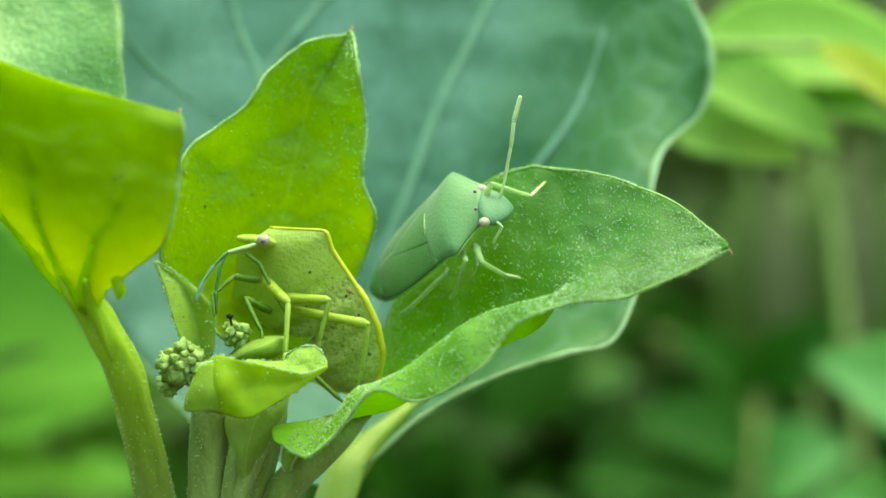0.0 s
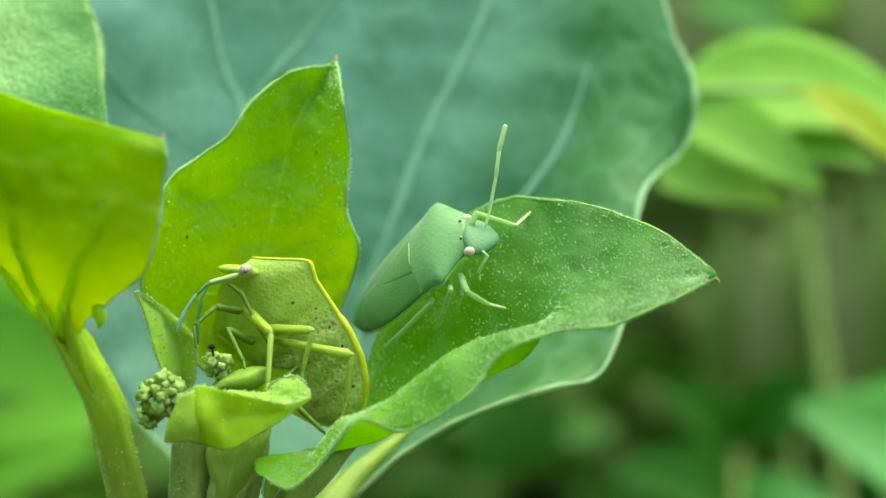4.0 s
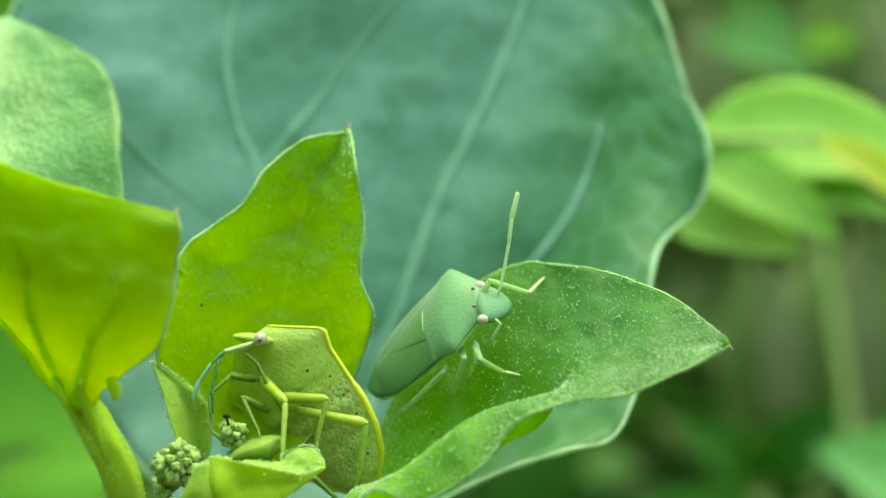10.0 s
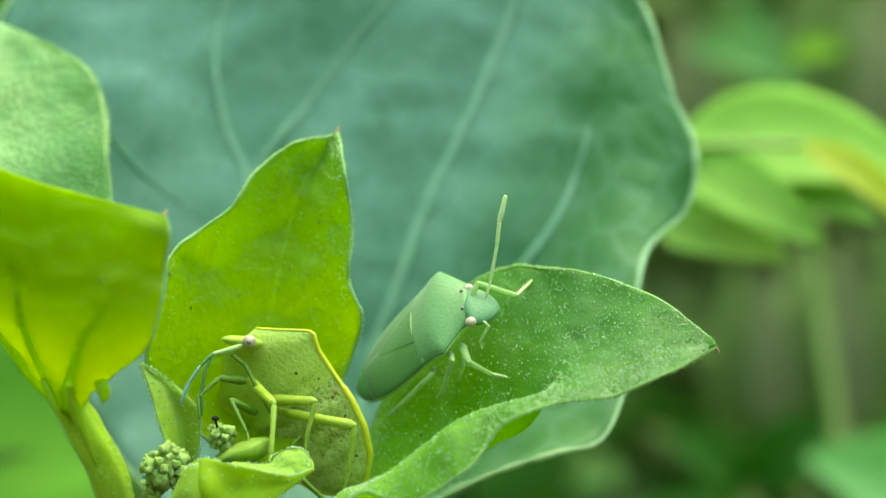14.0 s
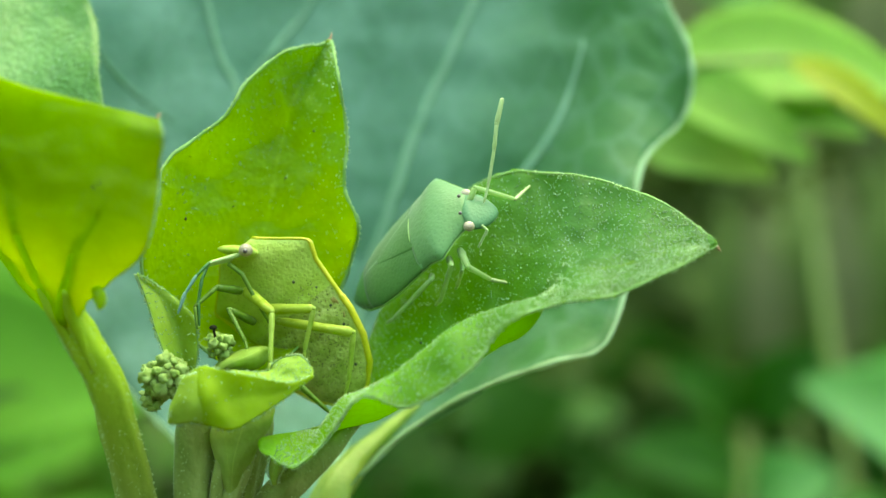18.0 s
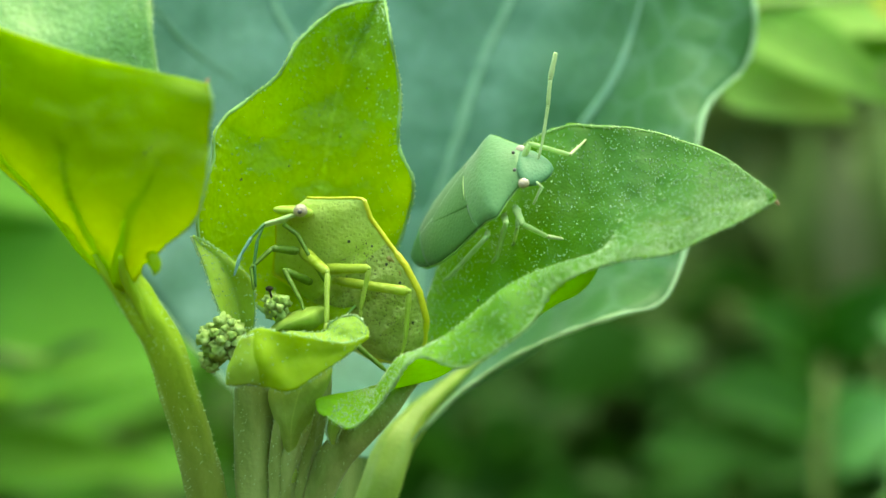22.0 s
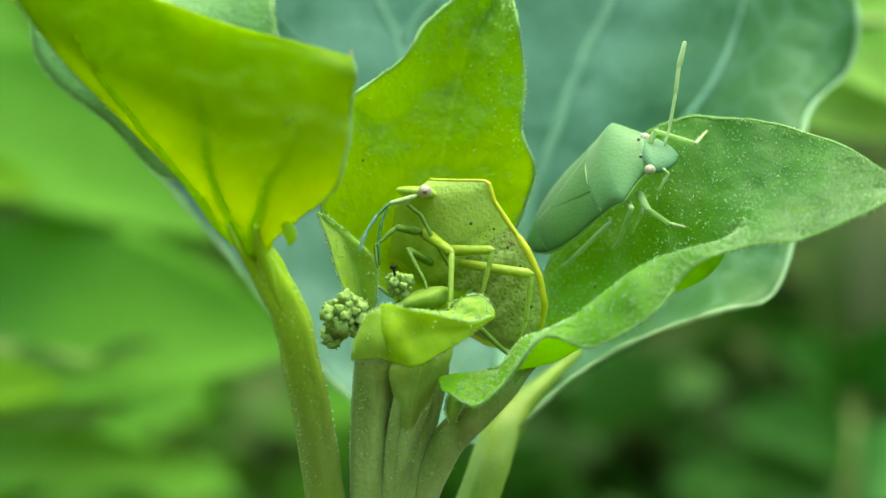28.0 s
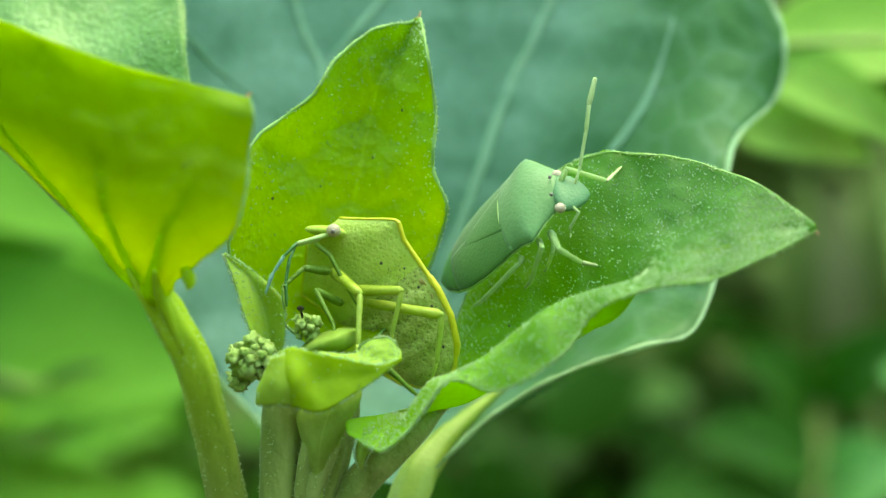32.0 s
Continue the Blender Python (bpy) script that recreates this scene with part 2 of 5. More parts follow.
pale_leaf = leaf_material("pale_leaf", (0.08, 0.23, 0.02), (0.17, 0.35, 0.09), (0.26, 0.6, 0.03), 0.34, 0.42, coarse=150.0, bump=0.45, spec=0.6, sheen=0.06, mesh=0.15, net=420.0,
                          flank=((0.06, 0.2, 0.01), (0.09, 0.25, 0.015), 0.72, 0.95))
rim_pale = skin_material("rim_pale", (0.27, 0.48, 0.13), (0.38, 0.59, 0.23), 0.7, thin=0.45, spec=0.2)
vein_pale = skin_material("vein_pale", (0.2, 0.4, 0.24), (0.26, 0.47, 0.3), 0.55, thin=0.15)
rim_dull = skin_material("rim_dull", (0.38, 0.6, 0.32), (0.48, 0.68, 0.4), 0.65, thin=0.4, spec=0.2)
vein_soft = skin_material("vein_soft", (0.27, 0.47, 0.03), (0.34, 0.52, 0.06), 0.55, thin=0.7)
crease_shade = skin_material("crease_shade", (0.05, 0.17, 0.05), (0.08, 0.22, 0.08), 0.6)
vein_yellow = skin_material("vein_yellow", (0.62, 0.8, 0.01), (0.7, 0.86, 0.02), 0.5, thin=0.92)
hair_white = skin_material("hair_white", (0.48, 0.67, 0.32), (0.62, 0.79, 0.46), 0.7, thin=0.4, spec=0.1)
speck_dark = skin_material("speck_dark", (0.03, 0.045, 0.01), (0.07, 0.08, 0.02), 0.6)
tip_red = skin_material("tip_red", (0.34, 0.2, 0.09), (0.42, 0.27, 0.14), 0.5)
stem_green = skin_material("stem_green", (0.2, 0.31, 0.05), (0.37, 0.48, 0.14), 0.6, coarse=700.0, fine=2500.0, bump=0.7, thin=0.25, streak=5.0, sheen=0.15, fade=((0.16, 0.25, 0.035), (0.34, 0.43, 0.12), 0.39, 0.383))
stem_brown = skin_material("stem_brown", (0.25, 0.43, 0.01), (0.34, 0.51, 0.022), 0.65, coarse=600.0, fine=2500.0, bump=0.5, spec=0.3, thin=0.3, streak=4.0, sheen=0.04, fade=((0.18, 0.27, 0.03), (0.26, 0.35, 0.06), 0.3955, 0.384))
stem_pale = skin_material("stem_pale", (0.22, 0.37, 0.04), (0.34, 0.48, 0.09), 0.5, coarse=300.0, fine=2500.0, thin=0.3)
bud_green = skin_material("bud_green", (0.22, 0.36, 0.06), (0.44, 0.57, 0.2), 0.6, coarse=1600.0, fine=3000.0, bump=0.6, spec=0.25, thin=0.25)
soil = skin_material("soil", (0.03, 0.025, 0.015), (0.09, 0.07, 0.045), 0.9, coarse=14.0, fine=120.0, bump=0.8, spec=0.2)


# ---------------------------------------------------------------- shape helpers
def thing(name, base, label, category, group="", kind=""):
    """An Empty at the thing's base (mm)."""
    ob = new(name)
    ob.location = (base[0] / 1000, base[1] / 1000, (base[2] + HEIGHT) / 1000)
    ob.empty_display_size = 0.002
    return tagged(ob, label, category, group, kind)


def root_of(ob):
    while ob.parent:
        ob = ob.parent
    return ob


def part(name, bm, material, parent, label="", kind=""):
    """Link a bmesh given in mm as one mesh object under a thing or a part."""
    base = root_of(parent).location
    for v in bm.verts:
        v.co = Vector((v.co.x / 1000, v.co.y / 1000, (v.co.z + HEIGHT) / 1000)) - base
    bmesh.ops.recalc_face_normals(bm, faces=bm.faces)
    me = bpy.data.meshes.new(name)
    bm.to_mesh(me)
    bm.free()
    me.polygons.foreach_set("use_smooth", [True] * len(me.polygons))
    for m in material if isinstance(material, (list, tuple)) else [material]:
        me.materials.append(m)
    ob = new(name, me)
    ob.parent = parent
    return tagged(ob, label, kind=kind)


def spline(points, s):
    """A Catmull-Rom point at s (0 to 1) through points (arrays)."""
    n = len(points) - 1
    x = min(max(s, 0.0), 1.0) * n
    i = min(int(x), n - 1)
    f = x - i
    p1, p2 = points[i], points[i + 1]
    p0 = points[i - 1] if i else 2 * p1 - p2
    p3 = points[i + 2] if i + 2 <= n else 2 * p2 - p1
    return 0.5 * (2 * p1 + (p2 - p0) * f + (2 * p0 - 5 * p1 + 4 * p2 - p3) * f * f + (3 * p1 - p0 - 3 * p2 + p3) * f ** 3)


class Blade:
    """A leaf blade laid through rows of cross-sections, from its base to its tip."""

    def __init__(self, rows, ripple=0.12, seed=0.0, teeth=0.0, freq=0.28, creases=(), sink=0.0, spread=2.0):
        """creases: (u, v) lines along which the blade is sunk between its bulging panels, by sink over spread (mm)."""
        self.creases = None
        self.sink, self.spread = sink, spread
        self.rows = [[np.array(p, float) for p in row] for row in rows]
        self.ripple, self.seed, self.teeth, self.freq = ripple, seed, teeth, freq
        self.grid = None
        if creases:
            self.creases = np.array([self.bare(*np.clip(spline([np.array(q, float) for q in line], k / 24), 0, 1)) for line in creases for k in range(25)])

    def bare(self, u, v):
        return spline([spline(row, v) for row in self.rows], u)

    def at(self, u, v):
        p = self.bare(u, v)
        q = Vector(p) * self.freq + Vector((self.seed, self.seed * 2, 0))
        amount = self.ripple * (noise.noise(q) + 0.5 * noise.noise(q * 2.7))
        if self.creases is not None:
            near = float(np.min(np.sum((self.creases - p) ** 2, axis=1)))
            amount += self.sink * (1 - math.exp(-near / self.spread ** 2)) * min(1.0, max(0.0, (u - 0.12) / 0.25))
        out = Vector((0.0, -1.0, 0.25)) * amount
        return Vector(p) + out

    def normal(self, u, v):
        e = 0.01
        a = self.at(min(u + e, 1), v) - self.at(max(u - e, 0), v)
        b = self.at(u, min(v + e, 1)) - self.at(u, max(v - e, 0))
        n = a.cross(b)
        return n.normalized() if n.length > 1e-9 else Vector((0, -1, 0))

    def quick(self, u, v, n=(96, 36)):
        """A point and a normal from a stored grid."""
        if not self.grid:
            self.grid = [[self.at(i / n[0], j / n[1]) for j in range(n[1] + 1)] for i in range(n[0] + 1)]
        x, y = u * n[0], v * n[1]
        i, j = min(int(x), n[0] - 1), min(int(y), n[1] - 1)
        a, b, c, d = self.grid[i][j], self.grid[i + 1][j], self.grid[i][j + 1], self.grid[i + 1][j + 1]
        p = a.lerp(b, x - i).lerp(c.lerp(d, x - i), y - j)
        nor = (b - a + d - c).cross(c - a + d - b)
        return p, nor.normalized() if nor.length > 1e-9 else Vector((0, -1, 0))

    def mesh(self, nu=60, nv=28, thick=0.22):
        bm = bmesh.new()
        grid = []
        pts = [[self.at(i / nu, j / nv) for j in range(nv + 1)] for i in range(nu + 1)]
        if self.teeth:
            rng = random.Random(int(self.seed * 100) + 5)
            for i in range(1, nu):
                for j, k in ((0, 1), (nv, nv - 1)):
                    out = pts[i][j] - pts[i][k]
                    if out.length > 1e-6:
                        pts[i][j] = pts[i][j] + out.normalized() * self.teeth * rng.uniform(-0.5, 1.0)
        sides = []
        normals = []
        for i in range(nu + 1):
            row = []
            for j in range(nv + 1):
                a = pts[min(i + 1, nu)][j] - pts[max(i - 1, 0)][j]
                b = pts[i][min(j + 1, nv)] - pts[i][max(j - 1, 0)]
                n = a.cross(b)
                row.append(n.normalized() if n.length > 1e-7 else Vector((0, 0, 0)))
            normals.append(row)
        for sgn in (0.5, -0.5):
            grid = []
            for i in range(nu + 1):
                row = []
                for j in range(nv + 1):
                    rim = min(1.0, 0.25 + 3.0 * min(j, nv - j) / nv)
                    row.append(bm.verts.new(pts[i][j] + normals[i][j] * thick * sgn * rim))
                grid.append(row)
            sides.append(grid)
        uv = bm.loops.layers.uv.new("UVMap")
        for grid in sides:
            for i in range(nu):
                for j in range(nv):
                    f = bm.faces.new((grid[i][j], grid[i + 1][j], grid[i + 1][j + 1], grid[i][j + 1]))
                    for loop, (a, b) in zip(f.loops, ((i, j), (i + 1, j), (i + 1, j + 1), (i, j + 1))):
                        loop[uv].uv = (a / nu, b / nv)
        a, b = sides
        loop = [(i, 0) for i in range(nu)] + [(nu, j) for j in range(nv)] + [(i, nv) for i in range(nu, 0, -1)] + [(0, j) for j in range(nv, 0, -1)]
        for (i, j), (k, l) in zip(loop, loop[1:] + loop[:1]):
            bm.faces.new((a[i][j], a[k][l], b[k][l], b[i][j]))
        return bm

    def line(self, uv, n=24, lift=0.0):
        """Points on the blade along a spline of (u, v) pairs."""
        uv = [np.array(p, float) for p in uv]
        out = []
        for i in range(n + 1):
            u, v = spline(uv, i / n)
            u, v = min(max(u, 0), 1), min(max(v, 0), 1)
            out.append(self.at(u, v) + self.normal(u, v) * lift)
        return out


def tube(points, radii, sides=8, bm=None, flat=None):
    """A tapered tube through points (Vectors); radii one or one per point. flat: (axis, factor) squashes the section."""
    bm = bm or bmesh.new()
    n = len(points)
    if not isinstance(radii, (list, tuple)):
        radii = [radii] * n
    rings = []
    side = None
    for i, p in enumerate(points):
        d = points[min(i + 1, n - 1)] - points[max(i - 1, 0)]
        d = d.normalized() if d.length > 1e-9 else Vector((0, 0, 1))
        if side is None:
            side = d.orthogonal().normalized()
        side = (side - d * side.dot(d)).normalized()
        up = d.cross(side)
        ring = []
        for k in range(sides):
            a = 2 * math.pi * k / sides
            off = (side * math.cos(a) + up * math.sin(a)) * radii[i]
            if flat:
                ax = Vector(flat[0]).normalized()
                off = off - ax * off.dot(ax) * (1 - flat[1])
            ring.append(bm.verts.new(p + off))
        rings.append(ring)
    for r, s in zip(rings, rings[1:]):
        for k in range(sides):
            bm.faces.new((r[k], r[(k + 1) % sides], s[(k + 1) % sides], s[k]))
    bm.faces.new(rings[0][::-1])
    bm.faces.new(rings[-1])
    return bm


def smooth(points, n=24):
    """Points along a curve through the given ones, evenly shared between the stretches, with no overshoot."""
    p = [np.array(q[:3], float) for q in points]
    k = len(p)
    h = [max(1e-6, float(np.linalg.norm(p[i + 1] - p[i]))) for i in range(k - 1)]
    d = [(p[i + 1] - p[i]) / h[i] for i in range(k - 1)]
    tan = [d[0]] + [(d[i - 1] * h[i] + d[i] * h[i - 1]) / (h[i] + h[i - 1]) for i in range(1, k - 1)] + [d[-1]]
    out = []
    for j in range(n + 1):
        x = j / n * (k - 1)
        i = min(int(x), k - 2)
        f = x - i
        out.append(Vector((2 * f ** 3 - 3 * f * f + 1) * p[i] + (f ** 3 - 2 * f * f + f) * h[i] * tan[i]
                          + (3 * f * f - 2 * f ** 3) * p[i + 1] + (f ** 3 - f * f) * h[i] * tan[i + 1]))
    return out


def smooth_radii(radii, n=24):
    pts = [np.array([r], float) for r in radii]
    return [float(spline(pts, i / n)[0]) for i in range(n + 1)]


def ball(bm, centre, radius, scale=(1, 1, 1), turn=None, rings=8, segments=12):
    m = Matrix.Translation(centre) @ (turn or Matrix.Identity(4)) @ Matrix.Diagonal((*[radius * s for s in scale], 1))
    bmesh.ops.create_uvsphere(bm, u_segments=segments, v_segments=rings, radius=1.0, matrix=m)
    return bm


def hairs(blade, count, seed, side, length=0.16, width=0.035, edge=False):
    """Short pale hairs with a bead-like tip, standing on one side of a blade or along its margins."""
    rng = random.Random(seed)
    bm = bmesh.new()
    for _ in range(count):
        u = rng.uniform(0.04, 0.985)
        v = rng.choice((0.0, 1.0)) if edge else rng.random()
        p, nor = blade.quick(u, v)
        n = nor * side
        if edge:
            inner = blade.quick(u, 0.06 if v == 0 else 0.94)[0]
            out = p - inner
            if out.length < 1e-6:
                continue
            n = (out.normalized() + n * rng.uniform(-0.6, 0.6)).normalized()
        n = (n + Vector((rng.uniform(-.5, .5), rng.uniform(-.5, .5), rng.uniform(-.5, .5)))).normalized()
        h, w = length * rng.uniform(0.4, 1.3), width * rng.uniform(0.7, 1.5)
        s = n.orthogonal().normalized() * w
        t = n.cross(s)
        p = p + nor * side * 0.09
        a, b, c = bm.verts.new(p + s), bm.verts.new(p - s * 0.5 + t), bm.verts.new(p - s * 0.5 - t)
        d = bm.verts.new(p + n * h)
        for f in ((a, b, d), (b, c, d), (c, a, d), (c, b, a)):
            bm.faces.new(f)
    return bm


def leaf(parent, blade, material, vein_material, midrib=None, veins=(), rim=0.0, label="", tip=None,
         fuzz=0, fuzz_side=1, nu=60, nv=28, thick=0.22, lift=0.05, vein_r=0.2, name="leaf", specks=(), vein_flat=0.6, hair=0.16, hair_w=0.045, rim_mat=None):
    ob = part(name, blade.mesh(nu, nv, thick), material, parent, label)
    if midrib:
        part("midrib", tube(blade.line(midrib, 30, lift), smooth_radii([vein_r * 1.5, vein_r, vein_r * 0.4], 30), 8, flat=(blade.normal(0.5, 0.5), vein_flat)), vein_material, ob)
    for path in veins:
        part("vein", tube(blade.line(path, 20, lift), smooth_radii([vein_r * 0.95, vein_r * 0.7, vein_r * 0.2], 20), 8, flat=(blade.normal(*path[len(path) // 2]), vein_flat)), vein_material, ob)
    if rim:
        for v in (0.0, 1.0):
            line = [blade.at(0.03 + 0.97 * i / 70, v) for i in range(71)]
            rng = random.Random(int(blade.seed * 10) + int(v))
            part("margin", tube(line, [rim * rng.uniform(0.55, 1.25) for _ in line], 6), rim_mat or rim_pale, ob, "pale finely toothed leaf margin")
    for k, (u, v) in enumerate(specks):
        bm = ball(bmesh.new(), blade.at(u, v) - blade.normal(u, v) * 0.1, (0.09, 0.07, 0.11)[k % 3], (1.0, 0.8, 1.2), rings=5, segments=8)
        part("speck", bm, speck_dark, ob, "tiny dark speck")
    if tip:
        part("leaf_tip", tube(smooth(tip, 6), [0.14, 0.14, 0.13, 0.11, 0.09, 0.06, 0.02], 8), tip_red, ob, "dry reddish point of the leaf")
    if fuzz:
        part("hairs", hairs(blade, fuzz, 3, fuzz_side, hair, hair_w), hair_white, ob, "short white hairs on the leaf", kind="stuff")
        part("fringe", hairs(blade, min(1200, fuzz // 2 + 150), 4, 1, 0.22, 0.05, True), hair_white, ob, "short white hairs along the margin", kind="stuff")
    return ob


# ---------------------------------------------------------------- the ground
def ground():
    bm = bmesh.new()
    n, size = 80, 400000.0
    grid = []
    for i in range(n + 1):
        row = []
        for j in range(n + 1):
            sx, sy = 2 * i / n - 1, 2 * j / n - 1
            x, y = size * abs(sx) ** 5 * (1 if sx > 0 else -1), size * abs(sy) ** 5 * (1 if sy > 0 else -1)
            near = max(0.0, 1 - math.hypot(x, y) / 8000)
            z = -HEIGHT - 4 + 12 * near * noise.noise(Vector((x / 180, y / 180, 0)))
            row.append(bm.verts.new((x, y, z)))
        grid.append(row)
    for i in range(n):
        for j in range(n):
            bm.faces.new((grid[i][j], grid[i + 1][j], grid[i + 1][j + 1], grid[i][j + 1]))
    holder = thing("ground", (0, 0, -HEIGHT), "dark bare soil under the shrubs", "ground", kind="structure")
    part("soil_surface", bm, soil, holder)


ground()

# ---------------------------------------------------------------- the shrub that carries the bugs
shrub = thing("leafy_shrub", (-14, 6, -HEIGHT), "green leafy shoot with hairy young leaves and flower buds", "plant")


def stem(points, radii, material, name="stem", label="", n=40, flat=None, down=0):
    line, rad = smooth(points, n), smooth_radii(radii, n)
    bm = tube(line, rad, 28, flat=flat)
    bm.verts.ensure_lookup_table()
    for i, c in enumerate(line):
        for k in range(28):
            v = bm.verts[i * 28 + k]
            a = 2 * math.pi * k / 28
            v.co += (v.co - c) * (0.05 * math.sin(5 * a + 0.09 * i) + 0.035 * math.sin(8 * a + 2.1) + 0.07 * noise.noise(v.co * 0.8))
    ob = part(name, bm, material, shrub, label)
    if down:
        rng = random.Random(down)
        bm = bmesh.new()
        for _ in range(down):
            i = rng.randrange(1, n - 1)
            p = line[i].lerp(line[i + 1], rng.random())
            d = (line[i + 1] - line[i]).normalized()
            s = d.orthogonal().normalized()
            s = Matrix.Rotation(rng.uniform(0, 6.283), 3, d) @ s
            q = p + s * rad[i] * 0.97
            t = d.cross(s) * 0.03
            a, b, c = bm.verts.new(q + t), bm.verts.new(q - t + d * 0.03), bm.verts.new(q - t - d * 0.03)
            e = bm.verts.new(q + (s + d * rng.uniform(-0.6, 0.6)) * rng.uniform(0.08, 0.24))
            for f in ((a, b, e), (b, c, e), (c, a, e)):
                bm.faces.new(f)
        part("down", bm, hair_white, ob, "fine pale down on the stem", kind="stuff")
    return ob


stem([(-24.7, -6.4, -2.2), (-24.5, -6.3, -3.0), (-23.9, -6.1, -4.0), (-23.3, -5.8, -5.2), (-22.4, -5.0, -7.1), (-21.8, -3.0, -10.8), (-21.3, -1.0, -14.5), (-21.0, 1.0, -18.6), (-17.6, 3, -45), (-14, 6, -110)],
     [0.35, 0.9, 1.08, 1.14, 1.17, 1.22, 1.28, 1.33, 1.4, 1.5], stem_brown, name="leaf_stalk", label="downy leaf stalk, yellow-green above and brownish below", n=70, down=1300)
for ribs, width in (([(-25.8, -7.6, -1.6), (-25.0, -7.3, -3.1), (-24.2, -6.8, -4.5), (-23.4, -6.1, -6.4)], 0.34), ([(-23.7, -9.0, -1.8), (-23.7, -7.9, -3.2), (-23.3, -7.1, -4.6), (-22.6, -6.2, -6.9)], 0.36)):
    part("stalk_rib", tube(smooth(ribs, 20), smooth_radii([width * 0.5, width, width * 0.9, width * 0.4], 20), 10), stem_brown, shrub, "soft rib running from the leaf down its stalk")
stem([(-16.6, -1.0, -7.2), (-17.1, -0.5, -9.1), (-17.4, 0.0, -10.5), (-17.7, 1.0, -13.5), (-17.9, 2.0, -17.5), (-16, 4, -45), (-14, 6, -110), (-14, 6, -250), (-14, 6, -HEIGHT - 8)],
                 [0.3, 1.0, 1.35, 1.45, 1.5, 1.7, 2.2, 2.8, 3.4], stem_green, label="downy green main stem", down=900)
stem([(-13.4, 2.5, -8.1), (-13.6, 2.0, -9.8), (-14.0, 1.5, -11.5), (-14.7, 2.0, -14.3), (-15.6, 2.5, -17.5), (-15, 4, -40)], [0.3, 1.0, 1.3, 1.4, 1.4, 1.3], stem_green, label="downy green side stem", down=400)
stem([(-5.9, 2.5, -9.7), (-7.4, 2.0, -11.0), (-8.8, 1.0, -12.5), (-10.3, 1.0, -13.8), (-12.3, 2.0, -15.6), (-14.1, 3.0, -18.7), (-15, 5, -45)], [0.2, 0.5, 0.8, 1.0, 1.2, 1.25, 1.2], stem_green, name="leaf_stalk", label="downy green leaf stalk", down=300)
stem([(-3.7, 19.0, -10.2), (-6.5, 15.0, -12.6), (-8.4, 12.5, -14.6), (-9.6, 10.5, -16.5), (-10.2, 9.5, -18.4), (-11.3, 9.0, -21.7), (-12.7, 8.0, -26.5), (-14, 6, -60)],
     [0.3, 0.7, 1.1, 1.4, 1.5, 1.5, 1.5, 1.4], stem_pale, name="leaf_stalk", label="pale yellowish leaf stalk")

stem([(-13.5, 0.2, -11.2), (-14.3, 0.0, -13.3), (-15.2, 0.4, -15.6), (-15.8, 1.2, -18.5), (-16.4, 3.4, -40)], [0.3, 0.62, 0.66, 0.6, 0.6], stem_green, label="thin ribbed green side shoot", down=160)
stem([(-15.3, -0.4, -10.8), (-15.6, -0.5, -12.7), (-16.1, 0.2, -15.4), (-16.4, 1.0, -18.5), (-17, 3.4, -40)], [0.2, 0.42, 0.5, 0.5, 0.5], stem_green, label="thin ribbed green side shoot", down=120)

